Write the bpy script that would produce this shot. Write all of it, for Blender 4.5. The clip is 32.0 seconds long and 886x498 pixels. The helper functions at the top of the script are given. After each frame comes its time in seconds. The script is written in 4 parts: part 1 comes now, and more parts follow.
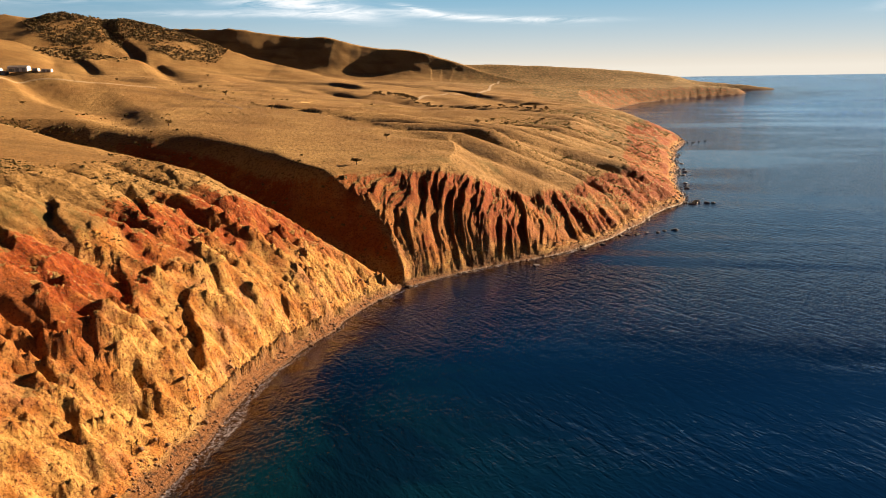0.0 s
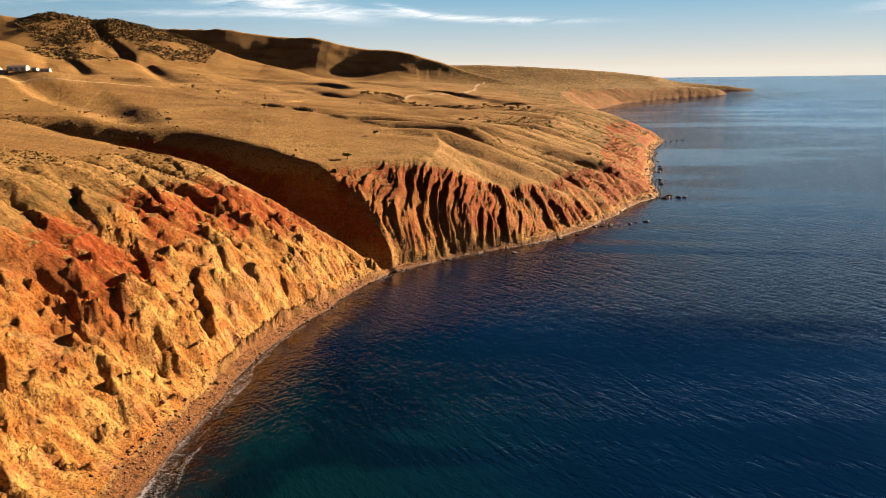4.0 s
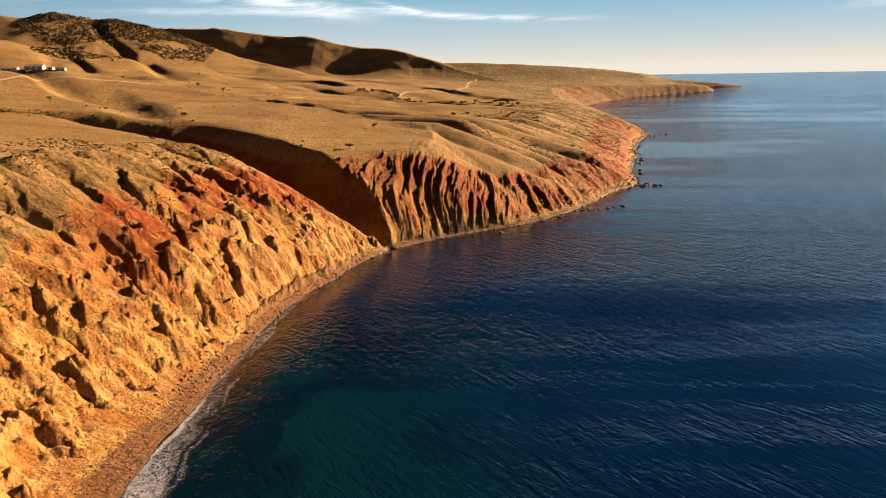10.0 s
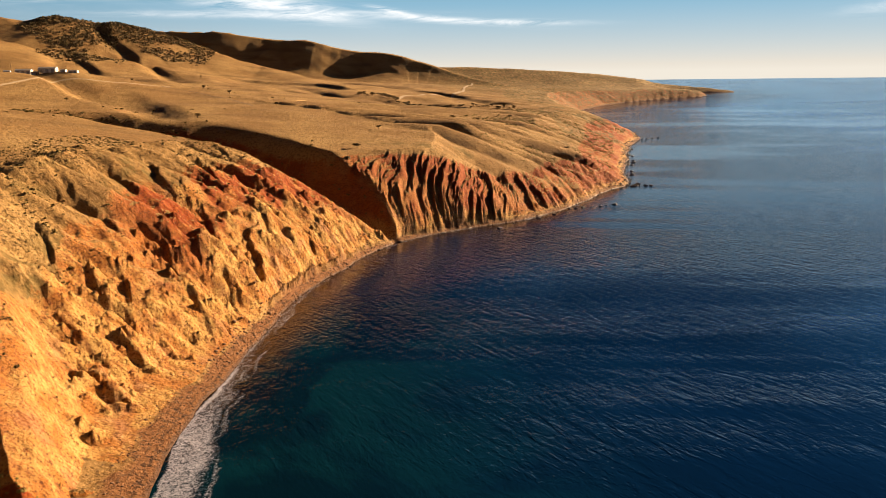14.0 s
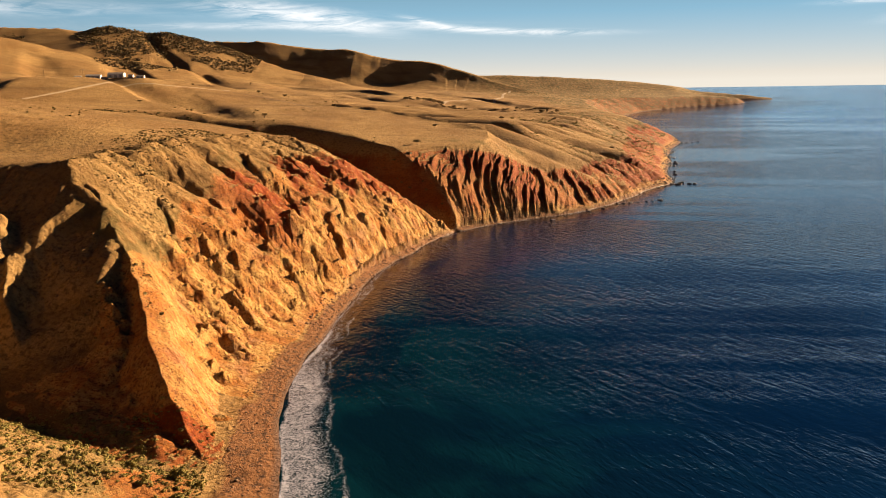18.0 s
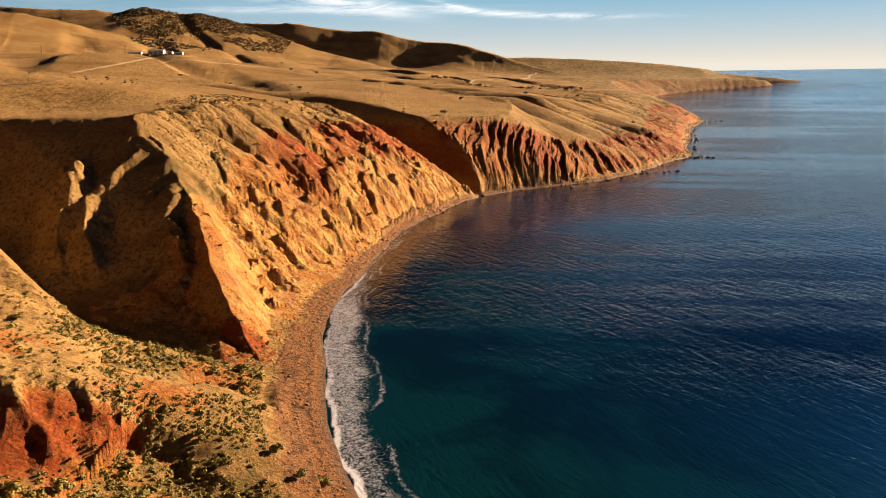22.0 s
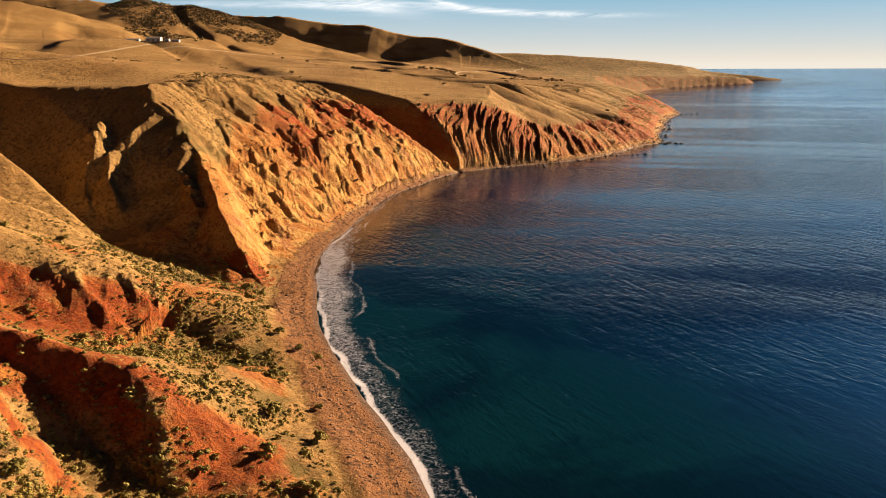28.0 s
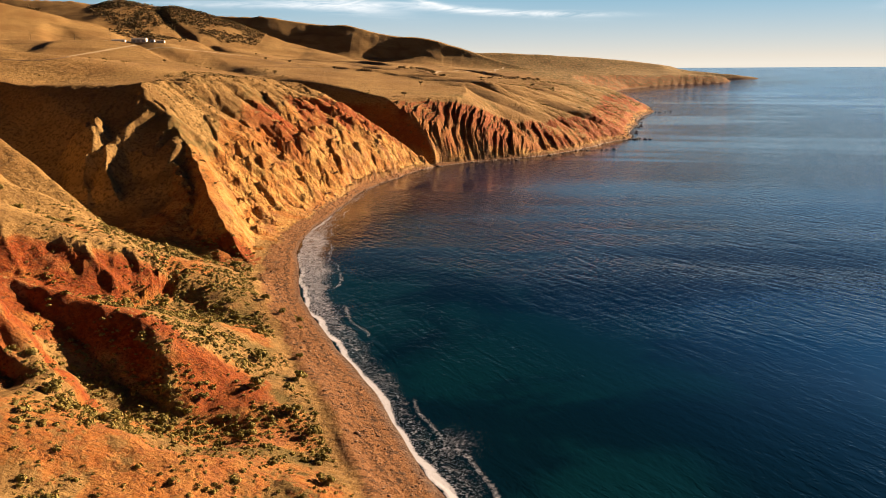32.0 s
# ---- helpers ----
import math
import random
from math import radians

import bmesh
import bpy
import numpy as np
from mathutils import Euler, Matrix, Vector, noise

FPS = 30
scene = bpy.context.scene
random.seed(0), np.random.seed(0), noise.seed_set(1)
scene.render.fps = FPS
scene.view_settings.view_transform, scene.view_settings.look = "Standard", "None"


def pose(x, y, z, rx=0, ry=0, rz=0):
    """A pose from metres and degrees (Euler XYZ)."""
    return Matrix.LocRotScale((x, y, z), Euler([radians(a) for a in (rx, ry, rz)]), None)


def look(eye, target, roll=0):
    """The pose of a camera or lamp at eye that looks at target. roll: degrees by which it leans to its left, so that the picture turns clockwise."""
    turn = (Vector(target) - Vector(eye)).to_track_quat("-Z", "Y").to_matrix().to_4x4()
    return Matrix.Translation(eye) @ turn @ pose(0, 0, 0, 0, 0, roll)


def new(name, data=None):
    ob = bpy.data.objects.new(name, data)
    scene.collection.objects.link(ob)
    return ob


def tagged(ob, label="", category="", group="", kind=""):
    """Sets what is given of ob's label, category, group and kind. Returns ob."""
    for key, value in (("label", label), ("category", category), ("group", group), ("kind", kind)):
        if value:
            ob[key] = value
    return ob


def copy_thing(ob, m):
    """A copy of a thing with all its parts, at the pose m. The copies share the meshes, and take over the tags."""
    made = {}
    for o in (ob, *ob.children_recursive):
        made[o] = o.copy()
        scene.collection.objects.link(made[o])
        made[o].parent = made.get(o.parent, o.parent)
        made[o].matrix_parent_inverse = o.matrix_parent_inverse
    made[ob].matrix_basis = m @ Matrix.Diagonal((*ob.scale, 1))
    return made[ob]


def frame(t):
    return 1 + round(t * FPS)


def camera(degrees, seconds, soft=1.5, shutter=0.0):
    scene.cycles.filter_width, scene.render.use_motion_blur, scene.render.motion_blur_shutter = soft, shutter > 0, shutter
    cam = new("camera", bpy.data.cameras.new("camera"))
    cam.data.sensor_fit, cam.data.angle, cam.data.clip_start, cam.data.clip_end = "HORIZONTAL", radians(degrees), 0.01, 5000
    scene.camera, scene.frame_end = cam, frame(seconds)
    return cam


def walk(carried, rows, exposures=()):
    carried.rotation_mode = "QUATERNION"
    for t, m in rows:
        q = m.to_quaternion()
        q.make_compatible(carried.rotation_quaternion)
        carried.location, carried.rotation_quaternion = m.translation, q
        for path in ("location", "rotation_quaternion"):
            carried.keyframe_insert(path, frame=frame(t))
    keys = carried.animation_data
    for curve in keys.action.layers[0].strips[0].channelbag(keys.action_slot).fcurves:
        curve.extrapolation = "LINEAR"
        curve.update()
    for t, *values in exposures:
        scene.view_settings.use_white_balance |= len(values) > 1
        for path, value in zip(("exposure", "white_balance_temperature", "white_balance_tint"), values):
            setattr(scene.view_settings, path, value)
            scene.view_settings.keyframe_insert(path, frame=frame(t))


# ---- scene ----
cam = camera(57.78, 32.0, soft=0.9)
# seconds, x, y, z in metres, yaw, pitch, roll in degrees
PATH = [
    (0.0, 0.00, 0.00, 108.63, 0.001, -12.242, 0.973),
    (0.5, 0.66, -4.30, 108.59, -0.117, -12.276, 0.959),
    (1.0, 1.27, -8.61, 108.61, -0.250, -12.303, 0.943),
    (1.5, 1.77, -12.93, 108.64, -0.394, -12.321, 0.920),
    (2.0, 2.13, -17.27, 108.61, -0.546, -12.340, 0.891),
    (2.5, 2.30, -21.61, 108.58, -0.694, -12.332, 0.857),
    (3.0, 2.09, -25.98, 108.64, -0.813, -12.303, 0.835),
    (3.5, 1.59, -30.41, 108.77, -0.898, -12.280, 0.835),
    (5.5, -1.20, -48.83, 108.61, -0.987, -12.040, 0.801),
    (6.0, -1.62, -53.56, 108.62, -1.000, -12.019, 0.834),
    (6.5, -1.84, -58.27, 108.58, -1.020, -12.025, 0.875),
    (7.0, -1.96, -62.95, 108.58, -1.045, -12.050, 0.921),
    (7.5, -1.93, -67.60, 108.58, -1.088, -12.091, 0.966),
    (8.0, -1.78, -72.18, 108.59, -1.147, -12.142, 1.000),
    (8.5, -1.50, -76.70, 108.56, -1.208, -12.198, 1.020),
    (9.0, -1.10, -81.15, 108.52, -1.272, -12.255, 1.025),
    (9.5, -0.60, -85.55, 108.47, -1.351, -12.328, 1.026),
    (10.0, -0.13, -89.91, 108.48, -1.435, -12.394, 1.018),
    (10.5, 0.29, -94.22, 108.48, -1.537, -12.458, 0.997),
    (11.0, 0.69, -98.45, 108.44, -1.682, -12.517, 0.958),
    (11.5, 0.97, -102.63, 108.40, -1.868, -12.552, 0.901),
    (12.0, 0.63, -106.80, 108.46, -1.992, -12.541, 0.849),
    (12.5, -0.38, -110.98, 108.58, -2.027, -12.492, 0.807),
    (13.0, -1.91, -115.19, 108.69, -2.017, -12.399, 0.767),
    (13.5, -3.94, -119.41, 108.74, -1.939, -12.275, 0.734),
    (14.0, -6.37, -123.58, 108.78, -1.794, -12.128, 0.715),
    (14.5, -9.02, -127.75, 108.72, -1.611, -11.985, 0.711),
    (16.5, -20.66, -144.26, 105.06, -0.594, -11.361, 0.796),
    (17.0, -22.59, -148.98, 103.95, -0.245, -11.347, 0.843),
    (17.5, -24.22, -153.75, 102.76, 0.121, -11.357, 0.880),
    (18.0, -25.43, -158.49, 101.57, 0.494, -11.408, 0.914),
    (18.5, -26.16, -163.22, 100.36, 0.859, -11.506, 0.940),
    (19.0, -26.54, -167.99, 99.26, 1.199, -11.634, 0.962),
    (19.5, -26.61, -172.76, 98.16, 1.505, -11.779, 0.969),
    (20.0, -26.48, -177.51, 97.07, 1.773, -11.929, 0.965),
    (20.5, -26.11, -182.20, 95.95, 1.976, -12.066, 0.938),
    (21.0, -25.65, -186.83, 94.81, 2.146, -12.205, 0.902),
    (21.5, -25.13, -191.41, 93.67, 2.278, -12.336, 0.858),
    (22.0, -24.57, -195.98, 92.52, 2.371, -12.453, 0.806),
    (22.5, -24.01, -200.50, 91.37, 2.427, -12.557, 0.748),
    (23.0, -23.44, -204.90, 90.24, 2.451, -12.659, 0.687),
    (23.5, -22.82, -209.23, 89.14, 2.457, -12.735, 0.621),
    (24.0, -22.15, -213.61, 88.00, 2.438, -12.789, 0.559),
    (24.5, -21.48, -218.10, 86.88, 2.401, -12.828, 0.508),
    (25.0, -20.73, -222.67, 85.82, 2.339, -12.834, 0.462),
    (25.5, -19.94, -227.23, 84.88, 2.264, -12.809, 0.420),
    (27.5, -17.29, -244.68, 83.17, 1.819, -12.685, 0.207),
    (28.0, -16.61, -249.06, 83.11, 1.659, -12.671, 0.172),
    (28.5, -15.95, -253.45, 83.08, 1.500, -12.654, 0.137),
    (29.0, -15.26, -257.82, 83.04, 1.348, -12.642, 0.116),
    (29.5, -14.57, -262.23, 82.99, 1.193, -12.627, 0.117),
    (30.0, -13.77, -266.66, 82.98, 1.040, -12.614, 0.139),
    (30.5, -12.83, -271.04, 82.96, 0.894, -12.619, 0.179),
    (31.0, -11.82, -275.40, 82.90, 0.769, -12.626, 0.233),
    (31.5, -10.66, -279.63, 82.79, 0.658, -12.650, 0.289),
    (32.0, -9.10, -283.66, 82.61, 0.518, -12.690, 0.330),
]
walk(cam, [(t, pose(x, y, z, 90 + pitch, roll, yaw)) for t, x, y, z, yaw, pitch, roll in PATH], [(0.0, 1.5)])

# ---------------------------------------------------------------- sky and sun
SUN_RIGHT, SUN_UP = 53.0, 16.5      # degrees to the right of north (+y), and up
SKY_STRENGTH, SKY_TINT = 0.0177, (0.032, 0.085, 0.23)
HAZE_LOW, HAZE_HIGH, CLOUD = (20.5, 18.8, 16.2), (11.6, 20.8, 26.6), (25.0, 24.4, 24.0)


def make_world():
    world = bpy.data.worlds.new("evening_sky")
    scene.world = world
    world.use_nodes = True
    nt = world.node_tree
    nt.nodes.clear()

    def node(kind, **inputs):
        n = nt.nodes.new(kind)
        for k, v in inputs.items():
            n.inputs[k.replace("_", " ")].default_value = v
        return n

    def calc(op, a, b):
        n = nt.nodes.new("ShaderNodeMath")
        n.operation = op
        for i, v in enumerate((a, b)):
            if isinstance(v, (int, float)):
                n.inputs[i].default_value = v
            else:
                nt.links.new(v, n.inputs[i])
        return n.outputs[0]

    def blend(fac, a, b, kind="MIX"):
        n = nt.nodes.new("ShaderNodeMix")
        n.data_type, n.blend_type = "RGBA", kind
        for i, v in ((0, fac), (6, a), (7, b)):
            if isinstance(v, tuple):
                n.inputs[i].default_value = (*v, 1)
            elif isinstance(v, (int, float)):
                n.inputs[i].default_value = v
            else:
                nt.links.new(v, n.inputs[i])
        return n.outputs[2]

    coord = node("ShaderNodeTexCoord")
    sep = node("ShaderNodeSeparateXYZ")
    nt.links.new(coord.outputs["Generated"], sep.inputs[0])
    # the sky goes on below the horizon as it is at the horizon
    up = calc("MAXIMUM", sep.outputs[2], 0.004)
    way = node("ShaderNodeCombineXYZ")
    nt.links.new(sep.outputs[0], way.inputs[0])
    nt.links.new(sep.outputs[1], way.inputs[1])
    nt.links.new(up, way.inputs[2])
    sky = node("ShaderNodeTexSky")
    sky.sky_type = "NISHITA"
    sky.sun_disc = False
    sky.sun_elevation = radians(SUN_UP)
    sky.sun_rotation = radians(SUN_RIGHT)
    sky.air_density, sky.dust_density, sky.ozone_density = 1.0, 0.6, 2.0
    nt.links.new(way.outputs[0], sky.inputs[0])
    dome = blend(1.0, sky.outputs[0], SKY_TINT, "MULTIPLY")
    # evening haze over the horizon, all round
    haze = node("ShaderNodeMapRange", From_Min=0.0, From_Max=0.25, To_Min=0.0, To_Max=1.0)
    nt.links.new(up, haze.inputs[0])
    thick = calc("SUBTRACT", 1.0, calc("POWER", haze.outputs[0], 0.65))
    tint = node("ShaderNodeMapRange", From_Min=0.012, From_Max=0.085)
    nt.links.new(up, tint.inputs[0])
    veil = blend(tint.outputs[0], HAZE_LOW, HAZE_HIGH)
    # and fainter on the side away from the sun
    toward = calc("ADD", calc("MULTIPLY", sep.outputs[0], math.sin(radians(SUN_RIGHT))), calc("MULTIPLY", sep.outputs[1], math.cos(radians(SUN_RIGHT))))
    fade = node("ShaderNodeMapRange", From_Min=-0.9, From_Max=0.45, To_Min=0.15, To_Max=1.0)
    nt.links.new(toward, fade.inputs[0])
    veil = blend(1.0, veil, fade.outputs[0], "MULTIPLY")
    colour = blend(calc("MULTIPLY", thick, 0.94), dome, veil)
    # streaks of high cloud: bearing, height, rise to the right, half length, half depth, strength
    bearing = calc("ARCTAN2", sep.outputs[0], sep.outputs[1])
    mp = node("ShaderNodeMapping", Scale=(14.0, 14.0, 110.0), Location=(0.9, 2.2, 0.4))
    nt.links.new(way.outputs[0], mp.inputs[0])
    no = node("ShaderNodeTexNoise", Scale=1.0, Detail=8.0, Roughness=0.66, Distortion=0.9)
    nt.links.new(mp.outputs[0], no.inputs["Vector"])
    frayed = node("ShaderNodeMapRange", From_Min=0.36, From_Max=0.66, To_Min=0.0, To_Max=1.0)
    nt.links.new(no.outputs["Fac"], frayed.inputs[0])
    for b0, e0, rise, far, deep, much in ((-12.0, 5.1, -0.10, 5.0, 0.55, 0.75), (-8.6, 4.6, -0.16, 4.0, 0.55, 0.95), (-11.0, 4.2, 0.0, 9.0, 0.22, 0.55),
                                          (1.5, 3.85, -0.085, 4.6, 0.20, 0.95), (6.5, 3.6, -0.03, 4.2, 0.16, 0.8), (-1.6, 4.4, -0.20, 1.6, 0.18, 0.95),
                                          (27.0, 4.75, 0.0, 2.4, 0.16, 0.75), (31.0, 4.0, 0.1, 3.0, 0.5, 0.35), (-30.0, 5.2, 0.0, 9.0, 0.5, 0.45),
                                          (20.0, 8.5, 0.05, 12.0, 0.8, 0.6), (-6.0, 9.5, -0.05, 14.0, 0.9, 0.6)):
        da = calc("SUBTRACT", bearing, radians(b0))
        de = calc("SUBTRACT", calc("SUBTRACT", up, radians(e0)), calc("MULTIPLY", da, rise))
        da, de = calc("DIVIDE", da, radians(far)), calc("DIVIDE", de, radians(deep))
        shape = calc("EXPONENT", calc("MULTIPLY", calc("ADD", calc("MULTIPLY", da, da), calc("MULTIPLY", de, de)), -1.0), 0.0)
        colour = blend(calc("MULTIPLY", calc("MULTIPLY", shape, frayed.outputs[0]), much), colour, CLOUD)
    bg = node("ShaderNodeBackground", Strength=SKY_STRENGTH)
    nt.links.new(colour, bg.inputs[0])
    out = node("ShaderNodeOutputWorld")
    nt.links.new(bg.outputs[0], out.inputs[0])


make_world()
sun_data = bpy.data.lights.new("sun", "SUN")
sun_data.energy, sun_data.angle, sun_data.color = 6.1, radians(0.5), (1.0, 0.69, 0.415)
sun = new("sun", sun_data)
to_sun = Vector((math.sin(radians(SUN_RIGHT)) * math.cos(radians(SUN_UP)),
                 math.cos(radians(SUN_RIGHT)) * math.cos(radians(SUN_UP)), math.sin(radians(SUN_UP))))
sun.matrix_world = look(to_sun * 900, (0, 0, 0))


# ---------------------------------------------------------------- noise and lines, on arrays
def lattice(ix, iy, seed):
    a = (ix.astype(np.int64) * 374761393 + iy.astype(np.int64) * 668265263 + seed * 974634777) & 0xFFFFFFFF
    a = ((a ^ (a >> 13)) * 1274126177) & 0xFFFFFFFF
    return ((a ^ (a >> 16)) & 0xFFFFFF).astype(np.float32) / 8388607.5 - 1.0


def waves(x, y, seed=0):
    """Smooth value noise, -1 to 1."""
    fx, fy = np.floor(x), np.floor(y)
    tx, ty = (x - fx).astype(np.float32), (y - fy).astype(np.float32)
    tx, ty = tx * tx * tx * (tx * (tx * 6 - 15) + 10), ty * ty * ty * (ty * (ty * 6 - 15) + 10)
    a, b = lattice(fx, fy, seed), lattice(fx + 1, fy, seed)
    c, d = lattice(fx, fy + 1, seed), lattice(fx + 1, fy + 1, seed)
    return (a + (b - a) * tx) * (1 - ty) + (c + (d - c) * tx) * ty


def rough(x, y, size, octaves=4, seed=0, gain=0.5):
    total, amp, norm, k = 0.0, 1.0, 0.0, 1.0 / size
    for i in range(octaves):
        total = total + amp * waves(x * k + 17.3 * i, y * k - 9.1 * i, seed + i)
        norm += amp
        amp *= gain
        k *= 2.03
    return total / norm


def ease(a, b, v):
    t = np.clip((v - a) / (b - a), 0, 1)
    return t * t * (3 - 2 * t)


def soft_min(a, b, k):
    h = np.clip(0.5 + 0.5 * (b - a) / k, 0, 1)
    return b + (a - b) * h - k * h * (1 - h)


def soft_max(a, b, k):
    return -soft_min(-a, -b, k)


def along(x, y, line):
    """For each place: distance to the line, station along it, side (left +), height on the line."""
    line = np.array(line, dtype=np.float32)
    best = np.full(x.shape, 1e12, np.float32)
    stat, side, high = np.zeros_like(best), np.zeros_like(best), np.zeros_like(best)
    run = 0.0
    for p, q in zip(line[:-1], line[1:]):
        vx, vy = q[0] - p[0], q[1] - p[1]
        length = math.hypot(vx, vy)
        t = np.clip(((x - p[0]) * vx + (y - p[1]) * vy) / (length * length), 0, 1)
        dx, dy = x - p[0] - t * vx, y - p[1] - t * vy
        d = dx * dx + dy * dy
        w = d < best
        best = np.where(w, d, best)
        stat = np.where(w, run + t * length, stat)
        side = np.where(w, vx * (y - p[1]) - vy * (x - p[0]), side)
        if line.shape[1] > 2:
            high = np.where(w, p[2] + t * (q[2] - p[2]), high)
        run += length
    return np.sqrt(best), stat, np.sign(side), high


def smooth_line(line, times=2):
    """Corner-cutting, so that plan lines run in curves."""
    line = np.array(line, dtype=float)
    for _ in range(times):
        a, b = line[:-1] * 0.75 + line[1:] * 0.25, line[:-1] * 0.25 + line[1:] * 0.75
        line = np.vstack([line[:1], np.stack([a, b], 1).reshape(-1, line.shape[1]), line[-1:]])
    return line


# ---------------------------------------------------------------- the plan of the coast
SHORE = [(150, -900), (75, -420), (25, -240), (3, -170), (-10, -140), (-19, -115), (-30, -85), (-43, -55), (-55, -25), (-72, 24),
         (-79, 63), (-81, 98), (-81, 150), (-79, 195), (-76, 225), (-70, 270), (-62, 303), (-55, 325), (-43, 362), (-30, 395),
         (-9, 423), (20, 447), (51, 466), (76, 486), (100, 512), (124, 546), (155, 602), (180, 645), (206, 670),
         (222, 767), (262, 903), (312, 1097), (376, 1253), (392, 1330), (375, 1500), (400, 1900), (500, 2400)]
SHORE_FAR = [(694, 2902), (876, 3202), (1120, 3556), (1410, 3884), (1503, 4064), (1480, 4250), (1450, 4500), (1620, 4740),
             (1950, 4809), (1990, 4930), (1800, 5500), (1700, 8000), (1700, 40000)]
# by the shore's y: width of the beach, distance of the crest, width of the bare rock, height of the crest, bend of the profile
CLIFF_Y = [-900, -140, -60, 0, 45, 90, 130, 200, 250, 290, 340, 370, 400, 450, 500, 560, 640, 700, 900, 1100, 1300, 2000, 3000, 3600, 4000, 4800]
CLIFF_B = [15, 15, 15, 15, 14, 10, 9, 7.5, 6, 5, 4, 3.5, 3, 2.5, 2.5, 2.5, 2.5, 3, 4, 4, 4, 5, 5, 5, 5, 5]
CLIFF_D = [230, 230, 230, 210, 140, 92, 92, 92, 90, 86, 80, 76, 66, 60, 120, 120, 120, 120, 120, 110, 90, 90, 80, 70, 40, 110]
CLIFF_R = [230, 230, 230, 210, 140, 92, 92, 92, 90, 86, 80, 76, 66, 48, 45, 42, 42, 44, 52, 60, 60, 90, 80, 70, 40, 110]
CLIFF_H = [70, 70, 68, 66, 66, 73, 74, 76, 77, 75, 71, 63, 56, 56, 66, 66, 60, 56, 54, 52, 42, 60, 50, 42, 26, 20]
CLIFF_E = [1.3, 1.3, 1.3, 1.2, 1.1, 1.3, 1.1, 0.8, 0.54, 0.48, 0.52, 0.6, 0.62, 0.58, 0.86, 0.9, 0.85, 0.8, 0.78, 0.75, 0.8, 0.9, 0.8, 0.8, 0.8, 0.8]

GORGE = smooth_line([(-20, 404, 0), (-55, 413, 7), (-92, 430, 19), (-132, 456, 34), (-182, 492, 52), (-238, 520, 67), (-305, 542, 84), (-390, 556, 100), (-470, 570, 112)])
RAVINE = smooth_line([(-84, 34, 2), (-118, 42, 6), (-145, 54, 9), (-170, 70, 14), (-204, 90, 24), (-245, 116, 42), (-300, 142, 68), (-370, 165, 98), (-450, 180, 118)])
SPUR = smooth_line([(-215, 430, 77), (-168, 388, 70.5), (-134, 372, 66.5), (-112, 376, 56), (-94, 379, 47.5), (-75, 386, 36), (-52, 396, 18), (-36, 398, 4)])
ARETE = smooth_line([(-185, 160, 72), (-167, 151, 69.5), (-153, 134, 57), (-142, 122, 47), (-128, 97, 35), (-115, 71, 25), (-98, 48, 6)], 1)
BUTTRESSES = [smooth_line(q, 1) for q in ([(-166, 142, 64), (-173, 128, 58), (-178, 118, 51.5), (-178, 105, 45), (-170, 90, 27)],
                                          [(-188, 126, 60), (-184, 112, 52.5), (-187, 100, 42), (-182, 90, 27)],
                                          [(-224, 150, 66), (-214, 127, 49), (-212, 112, 36)])]
# gullies of the near face, from the crest down: depth, then the line
GULLIES = [(6, (-162, 216), (-149, 210), (-139, 209), (-124, 203)), (7, (-154, 259), (-138, 245), (-126, 243)), (5, (-147, 290), (-133, 270), (-121, 264)),
           (5, (-134, 335), (-110, 299)), (6, (-118, 276), (-108, 261), (-100, 246)), (9, (-98, 281), (-87, 263), (-82, 250)),
           (6, (-120, 223), (-110, 209)), (7, (-97, 234), (-92, 225), (-85, 213)), (6, (-106, 205), (-97, 194), (-88, 192))]
GULLIES_SOUTH = [(6, (-136, 179), (-121, 159)), (6, (-126, 157), (-113, 150), (-99, 146)), (6, (-122, 137), (-109, 124), (-99, 120)),
                 (4, (-93, 302), (-83, 292)), (5, (-126, 187), (-114, 166)), (5, (-137, 146), (-122, 138)), (4, (-106, 157), (-95, 149)),
                 (4, (-150, 176), (-138, 160)), (5, (-112, 240), (-104, 226)), (4, (-74, 330), (-64, 318)), (4, (-82, 352), (-70, 340))]
RIDGE_SOUTH = smooth_line([(-260, 80, 88), (-225, 66, 70), (-194, 50, 53), (-174, 40, 40), (-152, 29, 26.5), (-132, 16, 15), (-116, 8, 8), (-104, 3, 4.5), (-88, -1, 2)])
SHOULDER = smooth_line([(-240, -40, 80), (-185, -40, 56), (-150, -30, 38), (-120, -29, 30), (-104, -21, 20), (-95, -23.5, 16.5), (-86, -29, 11)])
SCARP = smooth_line([(-230, -85, 0), (-190, -64, 0), (-150, -46, 0), (-130, -40, 0), (-116, -34, 0), (-104, -26, 0), (-96, -29, 0), (-86, -38, 0), (-70, -46, 0), (-48, -52, 0)])
MOUND = smooth_line([(-175, -122, 58), (-135, -110, 43), (-108, -101, 33), (-96, -97, 26), (-87, -96.5, 24.5), (-76, -99, 20), (-62, -104, 10)])
MOUND_SCARP = smooth_line([(-170, -134, 0), (-140, -126, 0), (-118, -119, 0), (-106, -114, 0), (-98, -106, 0), (-94, -99, 0)])
HOLLOW = smooth_line([(-58, -126, 5), (-74, -122, 8), (-85, -114, 11), (-96, -107, 17), (-108, -101, 25), (-122, -95, 36)])
DUNE = smooth_line([(-150, -172, 52), (-118, -165, 38), (-92, -156, 27), (-75, -154, 21), (-58, -151, 16), (-42, -152, 9)])
